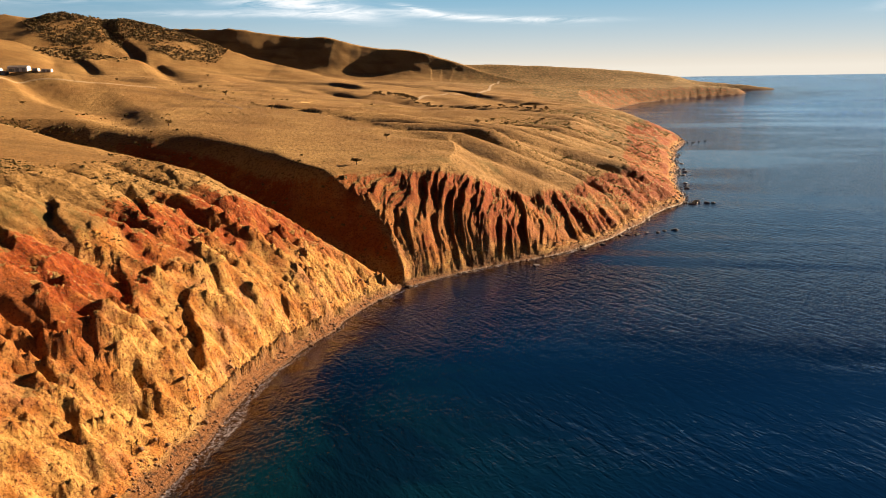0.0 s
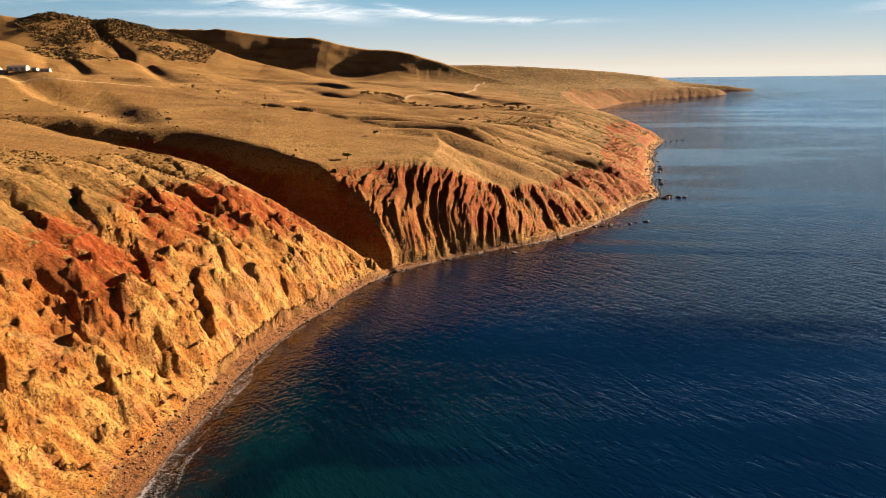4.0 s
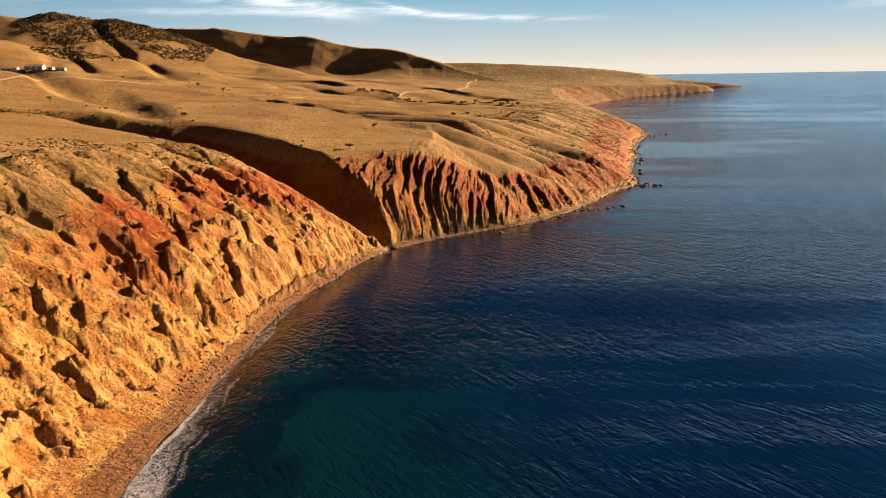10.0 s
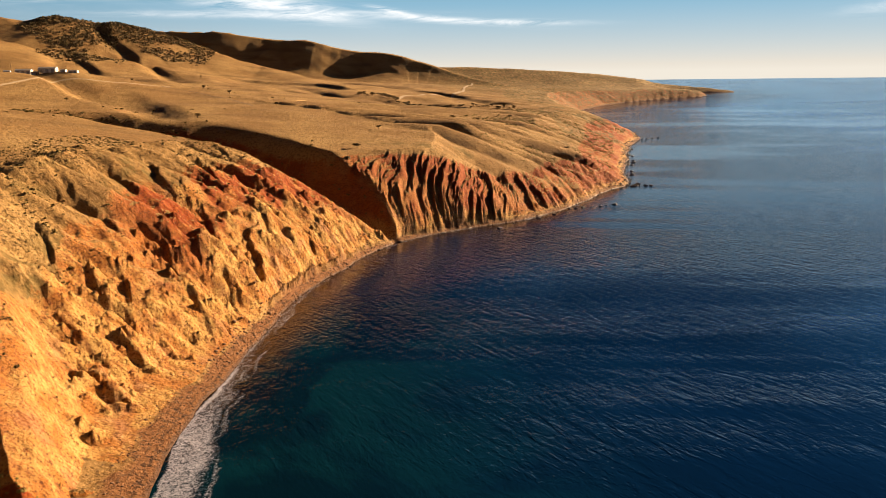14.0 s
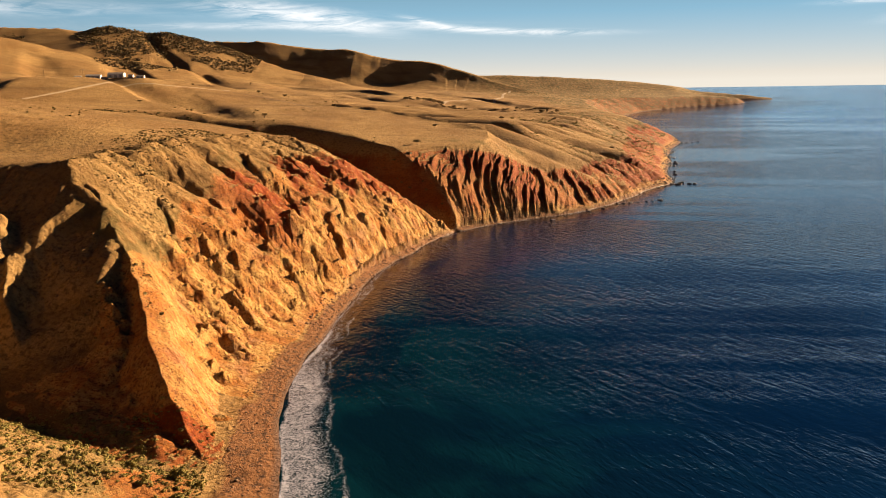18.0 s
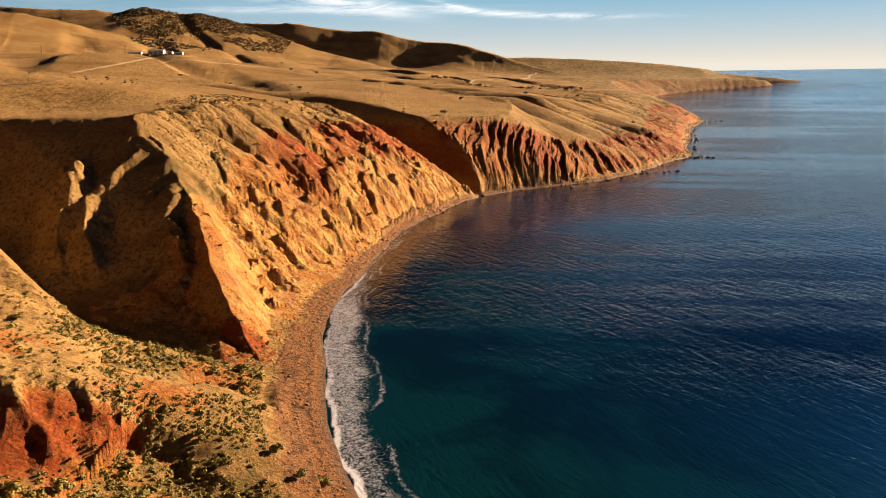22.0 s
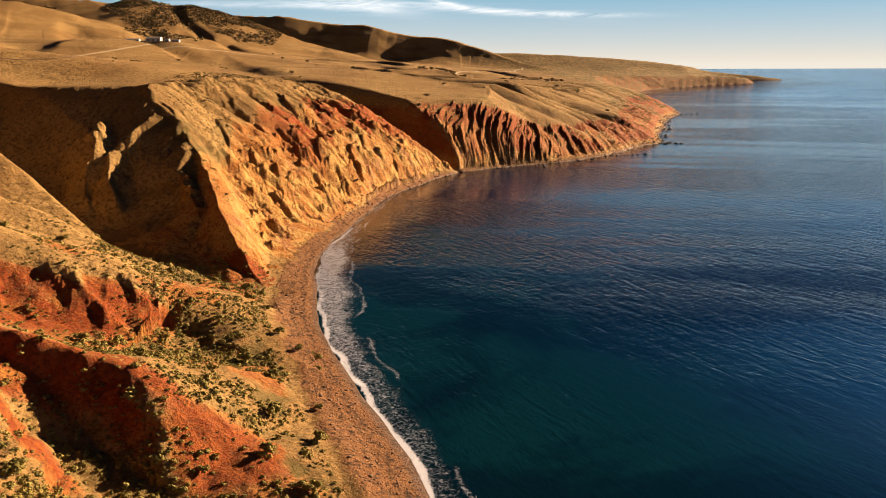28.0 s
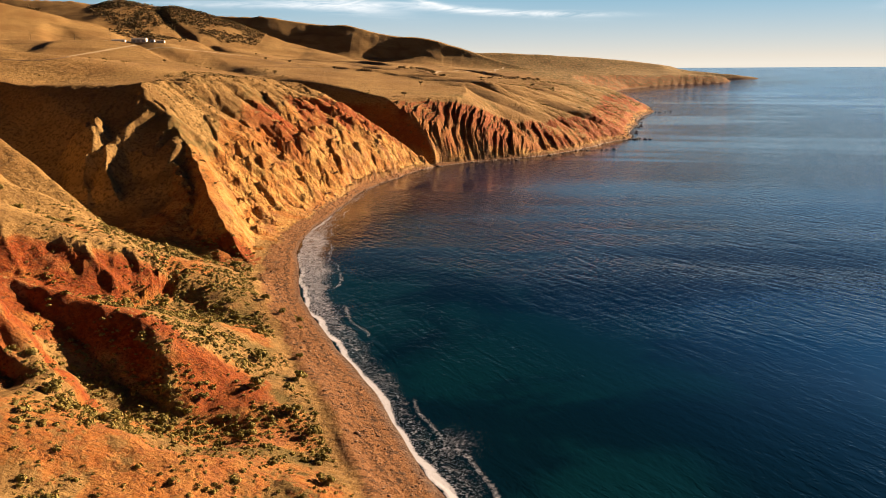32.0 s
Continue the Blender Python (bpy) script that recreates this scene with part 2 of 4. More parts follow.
FARM = smooth_line([(-640, 790, 131), (-520, 815, 129), (-428, 834, 124), (-340, 850, 109), (-260, 860, 95), (-200, 862, 86)])
HILL_FRONT = smooth_line([(-1500, 1250, 290), (-1250, 1350, 262), (-1019, 1450, 236), (-850, 1500, 200), (-700, 1550, 165), (-560, 1600, 135)])
HILL_WOODED = smooth_line([(-1500, 2100, 300), (-1200, 2020, 275), (-1050, 2000, 266), (-909, 2000, 275), (-784, 2000, 256), (-632, 2000, 221), (-493, 2000, 170), (-400, 2000, 140)])
HILL_BARE = smooth_line([(-1400, 3000, 300), (-896, 2900, 280), (-694, 2900, 278), (-533, 2900, 248), (-370, 2900, 248), (-249, 2900, 204), (-105, 2900, 200), (39, 2900, 157), (184, 2880, 106), (300, 2860, 70)])
HILL_FAR = smooth_line([(-900, 4900, 200), (198, 4700, 167), (531, 4700, 157), (865, 4700, 137), (1202, 4700, 100), (1540, 4720, 68), (1711, 4740, 53), (1860, 4770, 36)])


def flutes(run, across, wander, sizes, seed):
    """Runnels that go down a slope: sharp gullies between rounded ribs."""
    total = 0.0
    for i, (size, depth) in enumerate(sizes):
        n = np.abs(rough(run + wander, across * (0.17, 0.22, 0.26, 0.3)[i], size, 2, seed + 3 * i)) * 1.9
        if i % 2:       # sharp gullies between the ribs
            total = total + depth * (1 - np.minimum(n, 1.1)) ** 2
        else:           # sharp ribs between hollows
            total = total + depth * np.minimum(n, 1.15) ** 1.1
    return total


def crag(run, across, size, octaves, seed):
    """Sharp ribs between hollows, each finer set strongest on the ribs of the last."""
    total, amp, k, w = 0.0, 1.0, 1.0 / size, 1.0
    for i in range(octaves):
        n = (1 - np.abs(waves(run * k + 5.7 * i, across * k - 3.1 * i, seed + i)) * 1.25) ** 2 * w
        total = total + amp * n
        w = np.clip(n * 1.8, 0.25, 1)
        amp *= 0.55
        k *= 2.1
    return total


def teeth(run, across, size, seed):
    """Ribs with a gentle lit side and an abrupt shaded side, in broken patches."""
    q = run / size + 0.9 * rough(run, across, size * 2.2, 2, seed)
    f = q - np.floor(q)
    saw = np.where(f < 0.13, f / 0.13, (1 - f) / 0.87)
    much = ease(-0.25, 0.30, rough(run * 0.7, across * 0.3, size * 1.2, 2, seed + 4))
    return (saw - 0.45) * much


def height(x, y, masks=None):
    shape = x.shape
    x, y = x.astype(np.float32).ravel(), y.astype(np.float32).ravel()
    # the shore wavers a little
    wx = x + 3.0 * rough(x, y, 42, 3, 5)
    wy = y + 3.0 * rough(x, y, 42, 3, 9)
    d, stat, side, _ = along(wx, wy, SHORE_LINE)
    u = d * side
    sy = np.interp(stat, SHORE_RUN, SHORE_LINE[:, 1]).astype(np.float32)
    b = np.interp(sy, CLIFF_Y, CLIFF_B).astype(np.float32)
    b = b + (1.6 * rough(stat, stat * 0, 17, 2, 22) + 1.0 * rough(stat, stat * 0, 6, 2, 23)) * ease(60, 110, sy)
    dc = np.interp(sy, CLIFF_Y, CLIFF_D).astype(np.float32)
    hc = np.interp(sy, CLIFF_Y, CLIFF_H).astype(np.float32)
    ex = np.interp(sy, CLIFF_Y, CLIFF_E).astype(np.float32)
    widen = 1 + 0.10 * rough(stat, stat * 0, 60, 2, 21)
    dc, dr = dc * widen, np.interp(sy, CLIFF_Y, CLIFF_R).astype(np.float32) * widen
    # ground behind the crest, rising inland
    v = np.maximum(u - dc, 0)
    top = np.interp(y, [0, 400, 560, 900, 1500, 2500, 3400, 5000], [132, 128, 122, 112, 122, 118, 80, 120]).astype(np.float32)
    reach = np.interp(y, [0, 250, 420, 560, 900, 1500, 2600, 3400], [260, 300, 420, 440, 480, 480, 700, 900]).astype(np.float32)
    upland = hc + (np.maximum(top, hc + 5) - hc) * (1 - np.exp(-v / reach)) + 3.5 * rough(x, y, 160, 3, 3) * ease(0, 200, v)
    upland = upland + 13 * ease(280, 560, v) * ease(500, 650, y) * (1 - ease(1100, 1700, y))
    upland = upland - 12 * np.clip(v / 70, 0, 1) * (1 - ease(185, 260, y)) * ease(60, 120, y) * (x > -420)
    t = np.clip((u - b) / (dc - b), 0, 1)
    cliff = 2.6 + (hc - 2.6) * t ** ex
    t = np.clip((u - b) / (dr - b), 0, 1)
    beach = np.where(u > 0, 2.6 * (np.clip(u / b, 0, 1)) ** 0.8, np.maximum(u * 0.09, -9))
    h = np.where(u < b, beach, np.where(u < dc, cliff, upland)).astype(np.float32)
    berm = u - b + 0.3 * rough(x, y, 12, 2, 25)
    h = h + (0.8 * np.exp(-((berm + 1.5) / 2.2) ** 2) - 0.35 * np.exp(-((berm - 2.2) / 1.8) ** 2)) * (1 - ease(10, 50, sy)) * ease(-400, -200, sy)
    bare, red = np.zeros_like(h), np.zeros_like(h)
    # hills
    i = np.nonzero((y > 700) & (u > 40))[0]
    for line, slope, k, seed in ((HILL_FRONT, 0.30, 60, 31), (HILL_WOODED, 0.34, 60, 34), (HILL_BARE, 0.36, 50, 37), (HILL_FAR, 0.10, 30, 40)):
        dd, st, sd, z = along(x[i] + 30 * rough(x[i], y[i], 400, 2, seed), y[i] + 30 * rough(x[i], y[i], 400, 2, seed + 2), line)
        spur = np.abs(rough(st + 0.3 * dd, dd * 0.2, 260, 2, seed))
        hill = z + 3 * rough(x[i], y[i], 90, 3, 33) - slope * dd * (0.95 + 0.22 * spur)
        h[i] += (soft_max(h[i], hill, k) - h[i]) * ease(40, 260, u[i])
    # rounded spurs and gullies down the slopes of the far headland
    i = np.nonzero((sy > 370) & (u > 18) & (u < 430))[0]
    amp = ease(440, 560, sy[i]) * (1 - 0.6 * ease(1200, 1700, sy[i])) * ease(15, 60, u[i]) * (1 - ease(150, 420, u[i]))
    down = 0.46 * x[i] + 0.89 * y[i] + 0.62 * u[i] + 6 * rough(x[i], y[i], 70, 2, 63)
    amp = amp * ease(45, 110, along(x[i], y[i], GORGE)[0])
    g1 = 1 - np.abs(np.sin(math.pi * (down / 47 + 0.55 * rough(down, u[i] * 0.1, 110, 2, 61)))) ** 0.95
    g2 = 1 - np.minimum(np.abs(rough(down, u[i] * 0.08, 23, 1, 65)) * 2.0, 1)
    h[i] -= amp * (9 * (g1 - 0.3) * (0.7 + 0.8 * rough(x[i], y[i], 120, 1, 67) ** 2) + 2.0 * ease(0, 1, g2))
    # the farm's low rise
    i = np.nonzero((y > 600) & (y < 1150) & (x < -150) & (x > -900))[0]
    dd, st, sd, z = along(x[i], y[i], FARM)
    h[i] = soft_max(h[i], z - 0.05 * dd - 0.0004 * dd * dd, 6)
    # shallow swales on the plain
    i = np.nonzero((u > 160) & (y > 420) & (y < 2600))[0]
    sw = 1 - np.abs(rough(x[i] + 0.6 * y[i], y[i] * 0.35 - 0.2 * x[i], 260, 3, 71))
    h[i] -= 8 * ease(0.74, 1.0, sw) * ease(160, 300, u[i]) * ease(420, 620, y[i]) * (1 - ease(2000, 2600, y[i]))
    # the spur beside the gorge
    i = np.nonzero((u > 0) & (y > 150) & (y < 560) & (x > -320) & (x < 20))[0]
    dd, st, sd, z = along(x[i], y[i], SPUR)
    dd = np.sqrt(dd * dd + 64) - 8
    h[i] = soft_max(h[i], z - dd * np.where(sd > 0, 0.55, 1.15), 4)
    # ribs and runnels of the cliffs
    i = np.nonzero((u > b * 0.6) & (u < dr * 1.45) & (sy > -20) & (sy < 4900))[0]
    xi, yi, ui, si, ti, hi = x[i], y[i], u[i], stat[i], t[i], hc[i]
    zone = ease(0.0, 0.012, ti) * (1 - ease(0.92, 1.22, ui / dr[i])) * ease(30, 75, sy[i])
    near = sy[i] < 395
    slant = np.interp(sy[i], [60, 330, 400, 435, 600, 700], [0.42, 0.42, 0.0, -0.75, -0.75, -0.4]) * ui
    wander = 7 * rough(xi, yi, 36, 4, 81)
    grassy = 1 - 0.75 * ease(0.42, 0.70, ti) * near
    run = si + slant + wander
    long = np.where(near, 0.24, 0.08)
    run = np.where(near, run, 1.9 * run)
    big = crag(run, ui * long, 34, 2, 91) - 0.62
    mid = crag(run, ui * (long + 0.10), 13, 3, 95) - 0.72
    fine = crag(run + 2.0 * rough(xi, yi, 7, 2, 83), ui * (long + 0.25), 4.6, 3, 99) - 0.72
    saw = 2.6 * teeth(run, ui, 21, 171) + 2.0 * teeth(run, ui, 9.0, 175) + 1.2 * teeth(run, ui, 4.2, 179)
    stripe = crag(run, ui * 0.10, 3.4, 2, 103) - 0.7
    ribs = grassy * (5.0 * big + 3.0 * mid + 2.0 * fine + 0.9 * stripe) + 1.25 * saw * (0.2 + 0.8 * grassy) + grassy * 0.35 * rough(xi, yi, 2.6, 3, 87)
    ribs = np.where(near, ribs, (1.0 - 0.35 * ease(490, 560, sy[i])) * (2.0 * big + 2.3 * mid + 1.0 * fine + 0.5 * saw))
    cut = -zone * np.clip(hi / 60, 0.35, 1.1) * (ribs - 2.5 * (1 - ease(0.02, 0.3, ti)) * near) * ease(0.0, 0.015, ti)
    gully = 1 - np.abs(np.sin(math.pi * ((si + 0.42 * ui) / 27 + 0.5 * rough(si + 0.42 * ui, ui * 0.2, 60, 2, 85)))) ** 0.6
    cut = cut + near * ease(60, 110, sy[i]) * (6.5 * gully - 1.9) * ease(0.36, 0.55, ti) * (1 - ease(0.98, 1.16, ui / dr[i])) * (1 - ease(330, 380, sy[i]))
    face = np.nonzero(near & (sy[i] > 90))[0]
    wx_, wy_ = xi[face] + 2.2 * rough(xi[face], yi[face], 8, 3, 183), yi[face] + 2.2 * rough(xi[face], yi[face], 8, 3, 184)
    for deep, *line in GULLIES + GULLIES_SOUTH:
        length = math.dist(line[0], line[-1])
        dd, st, sd, _ = along(wx_, wy_, line)
        e = dd * sd
        dig = 0.62 * deep * np.where(e > 0, 1 - e / (0.36 * deep), 1 + e / (3.0 * deep)) * ease(-1, 0.45 * length, st) * (1 - ease(0.65 * length, length + 3, st))
        cut[face] += np.maximum(dig, 0)
    cut = cut * (1 - 0.5 * ease(2000, 2600, sy[i]))
    cut = np.where(cut > 0, np.minimum(cut, 0.6 * np.maximum(h[i] - 2.4, 0)), cut)
    h[i] -= cut
    bare[i] = zone
    # the gorge and the ravine
    for line, box, k, seed in ((GORGE, (250, 720, -560, 20), 5, 101), (RAVINE, (-60, 300, -420, -60), 2.5, 111)):
        i = np.nonzero((y > box[0]) & (y < box[1]) & (x > box[2]) & (x < box[3]) & (u > -5))[0]
        xi, yi = x[i], y[i]
        warp = 4.0 if line is RAVINE else 6.0
        dd, st, sd, z = along(xi + warp * rough(xi, yi, 6 + 7 * warp, 2, seed + 11), yi + warp * rough(xi, yi, 6 + 7 * warp, 2, seed + 13), line)
        d3 = np.maximum(dd - 3, 0)
        if line is RAVINE:      # the line runs inland: its left is the south bank
            wall = z + d3 * np.where(sd > 0, 0.80, np.interp(dd, [0, 12, 25, 40, 65, 85, 100], [0.5, 0.42, 0.45, 0.62, 0.60, 0.72, 0.90]) + 0.12 * ease(90, 150, st))
            amount = 0.34 + 0.2 * ease(18, 30, dd) * (1 - ease(62, 80, dd))
        else:
            wall = z + d3 * np.where(sd > 0, np.interp(st, [0, 50, 110, 190], [1.0, 1.05, 0.78, 0.5]), np.interp(st, [0, 60, 110, 190, 300], [1.7, 1.6, 0.95, 0.55, 0.45]))
            amount = 0.25 * ease(10, 30, dd)
        runs = flutes(st, dd, 5 * rough(xi, yi, 18, 2, seed + 7), ((24, 5.0), (10, 2.8), (4.2, 1.2)), seed) + 1.6 * rough(xi, yi, 9, 3, seed + 9)
        wall = wall - runs * amount * ease(4, 16, dd) * (1 - 0.6 * ease(90, 200, st))
        cut = ease(-3, 5, h[i] - wall)
        h[i] = soft_min(h[i], wall, k)
        side_bare = np.where(sd > 0, 0.15, 1.0) * (1 - ease(190, 270, st)) * (1.0 if line is RAVINE else (1 - ease(12, 40, dd)))
        bare[i] = np.maximum(bare[i] * np.where(sd > 0, 1 - 0.8 * cut, 1), cut * ease(5, 12, dd) * side_bare)
        red[i] = np.maximum(red[i], 0.8 * cut * ease(5, 12, dd) * side_bare)
    # the sharp edge between the sea cliff and the ravine
    i = np.nonzero((y > 20) & (y < 190) & (x > -220) & (x < -75) & (u > 10))[0]
    dd, st, sd, z = along(x[i] + 2.5 * rough(x[i], y[i], 14, 3, 116), y[i] + 2.5 * rough(x[i], y[i], 14, 3, 117), ARETE)
    stain = (1 - ease(4, 15, dd + 4 * rough(x[i], y[i], 12, 3, 118))) * ease(45, 85, st)
    bare[i], red[i] = np.maximum(bare[i], stain), np.maximum(red[i], stain)
    h[i] = np.where(dd < 45, soft_max(h[i], z - 1.0 - np.where(sd > 0, 0.62 * np.minimum(dd, 7) + 1.5 * np.maximum(dd - 7, 0), 1.25 * dd), 1.5), h[i])
    for line in BUTTRESSES:
        dd, st, sd, z = along(x[i] + 5.0 * rough(x[i], y[i], 13, 4, 112), y[i] + 5.0 * rough(x[i], y[i], 13, 4, 113), line)
        h[i] = np.where(dd < 30, soft_max(h[i], z - 0.8 - 0.85 * dd, 1.5), h[i])
    # the low ground south of the ravine: ridges, red scarps, mounds
    i = np.nonzero((y > -420) & (y < 120) & (x < 30) & (x > -420) & (u > 8))[0]
    xi, yi, ui, hh = x[i], y[i], u[i], h[i]
    bi, ri = bare[i], red[i]

    south_side = (along(xi, yi, RIDGE_SOUTH)[2] < 0) | (yi < 0)

    def ridge(hh, line, north, south, k, crown):
        dd, st, sd, z = along(xi, yi, line)
        dd = np.sqrt(dd * dd + crown * crown) - crown
        return np.where((dd < 160) & (south_side | (line is RIDGE_SOUTH)), soft_max(hh, z - dd * np.where(sd > 0, north, south), k), hh)

    def scarp(hh, floor, line, drop, wide, relax, seed, x0, x1):
        """A worn red face on the right-hand side of a line, down to the floor at most."""
        dd, st, sd, _ = along(xi, yi, line)
        flute = 4.5 * crag(st - 0.5 * dd + 2 * rough(xi, yi, 15, 2, seed + 5), dd * 0.22, 11, 3, seed) - 3.0
        flute = flute * (1 - ease(wide * 0.9, wide * 1.6, dd))
        e = -dd * sd - flute - 2.0 * rough(xi, yi, 30, 2, seed + 8)
        ends = (1 - ease(x0, x1, xi)) * (0.5 + 0.5 * ease(0, 40, st))
        w = np.where(dd < 120, drop * np.clip(e / wide, 0, 1) ** 0.85 * np.exp(-np.maximum(e - wide, 0) / relax) * ends, 0) * ease(14, 24, ui)
        hit = ease(-1.5, 1.0, e) * (1 - ease(wide * 1.1, wide * 1.7, e)) * ends * (dd < 60)
        low = np.maximum(hh - w, np.minimum(hh, floor))
        return low, hit * ease(0.4, 2.5, hh - low)

    hh = hh + 3.5 * ease(32, 60, ui) * (1 - ease(-40, 0, yi))
    floor = hh + 1.0
    hh = ridge(hh, RIDGE_SOUTH, 1.35, 0.24, 2, 3)
    hh = ridge(hh, SHOULDER, 0.36, 0.22, 4, 8)
    hh, hit = scarp(hh, floor, SCARP, 6.5, 22, 60, 121, -100, -66)
    bi, ri = np.maximum(bi, hit), np.maximum(ri, hit)
    hh = ridge(hh, MOUND, 0.40, 0.36, 5, 5)
    hh, hit = scarp(hh, floor - 3, MOUND_SCARP, 17, 18, 26, 131, -112, -92)
    bi, ri = np.maximum(bi, hit), np.maximum(ri, hit)
    hh = ridge(hh, DUNE, 0.50, 0.28, 6, 6)
    hh = hh + (1.1 * rough(xi, yi, 22, 3, 118) + 0.6 * rough(xi, yi, 7, 3, 119)) * ease(16, 30, ui)
    dd, st, sd, z = along(xi + 3.5 * rough(xi, yi, 14, 3, 135), yi + 3.5 * rough(xi, yi, 14, 3, 136), HOLLOW)
    bowl = z + np.maximum(dd - 3.5, 0) * np.interp(st, [0, 18, 30, 60], [0.35, 0.8, 1.0, 1.1]) * np.where(sd > 0, 0.9, 1.25)
    bowl = bowl - ease(10, 26, st) * 1.6 * crag(st + 0.8 * dd, dd * 0.3, 6, 2, 137) * ease(2, 8, dd) + 14 * ease(16, 40, dd)
    inside = (dd < 40) & (ui > 10)
    steep_in = np.where(inside, ease(0, 2.5, hh - bowl) * ease(3, 8, dd) * ease(14, 26, st), 0)
    hh = np.where(inside, soft_min(hh, bowl, 2), hh)
    bi, ri = np.maximum(bi, steep_in), np.maximum(ri, steep_in)
    dd, st, sd, z = along(xi, yi, DUNE)
    orange = (1 - ease(10, 24, dd + 7 * rough(xi, yi, 18, 3, 141))) * (ui > 18)
    bare[i], red[i] = np.maximum(bi, orange * 0.95), np.maximum(ri, orange * 0.55)
    dd, st, sd, z = along(xi, yi, MOUND)
    earth = (1 - ease(5, 13, dd + 9 * rough(xi, yi, 16, 3, 143))) * (ui > 22)
    bare[i], red[i] = np.maximum(bare[i], earth), np.maximum(red[i], earth * 0.95)
    h[i] = hh
    scar = np.exp(-(((x + 278) / 20) ** 2 + ((y - 594 - 0.2 * (x + 278)) / 6) ** 2))
    bare, red = np.maximum(bare, 1.3 * scar), np.maximum(red, scar)
    # small relief everywhere on land
    land = ease(1, 8, u) / (1 + np.maximum(y, 0) / 900)
    h = h + land * (0.5 * rough(x, y, 9, 4, 151) + 0.3 * bare * rough(x, y, 2.6, 2, 152))
    h = np.where((u > b * 0.97) & (sy > 50), np.maximum(h, 1.6 + 0.05 * np.minimum(u - b, 12)), h)
    if masks is not None:
        for key, value in dict(u=u, sy=sy, t=t, bare=bare, red=red, b=b, stat=stat).items():
            masks[key] = value.reshape(shape)
    return h.reshape(shape)


SHORE_LINE = np.vstack([smooth_line(SHORE, 2), smooth_line(SHORE_FAR, 2)]).astype(np.float32)
SHORE_RUN = np.concatenate([[0], np.cumsum(np.hypot(*np.diff(SHORE_LINE, axis=0).T))])

# beyond 2600 m the distance is shrunk and raised to fit the camera's view, so that the horizon stands within 4800 m
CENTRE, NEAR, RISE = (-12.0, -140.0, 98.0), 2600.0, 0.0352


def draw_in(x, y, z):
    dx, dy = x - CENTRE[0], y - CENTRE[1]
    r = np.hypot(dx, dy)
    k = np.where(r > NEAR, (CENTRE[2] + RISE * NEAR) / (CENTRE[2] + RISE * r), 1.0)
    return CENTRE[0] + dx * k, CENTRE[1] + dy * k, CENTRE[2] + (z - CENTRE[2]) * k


def grid_mesh(name, xyz, rows, cols, attributes, material, closed=False):
    me = bpy.data.meshes.new(name)
    idx = np.arange(rows * cols, dtype=np.int32).reshape(rows, cols)
    if closed:
        idx = np.hstack([idx, idx[:, :1]])
    quads = np.stack([idx[:-1, :-1], idx[:-1, 1:], idx[1:, 1:], idx[1:, :-1]], -1).reshape(-1, 4)
    me.vertices.add(len(xyz))
    me.vertices.foreach_set("co", xyz.astype(np.float32).ravel())
    me.loops.add(quads.size)
    me.loops.foreach_set("vertex_index", quads.ravel())
    me.polygons.add(len(quads))
    me.polygons.foreach_set("loop_start", np.arange(0, quads.size, 4, dtype=np.int32))
    me.polygons.foreach_set("loop_total", np.full(len(quads), 4, np.int32))
    me.polygons.foreach_set("use_smooth", np.ones(len(quads), bool))
    me.update()
    for key, values in attributes.items():
        at = me.attributes.new(key, "FLOAT", "POINT")
        at.data.foreach_set("value", values.astype(np.float32).ravel())
    me.materials.append(material)
    me.validate()
    return new(name, me)


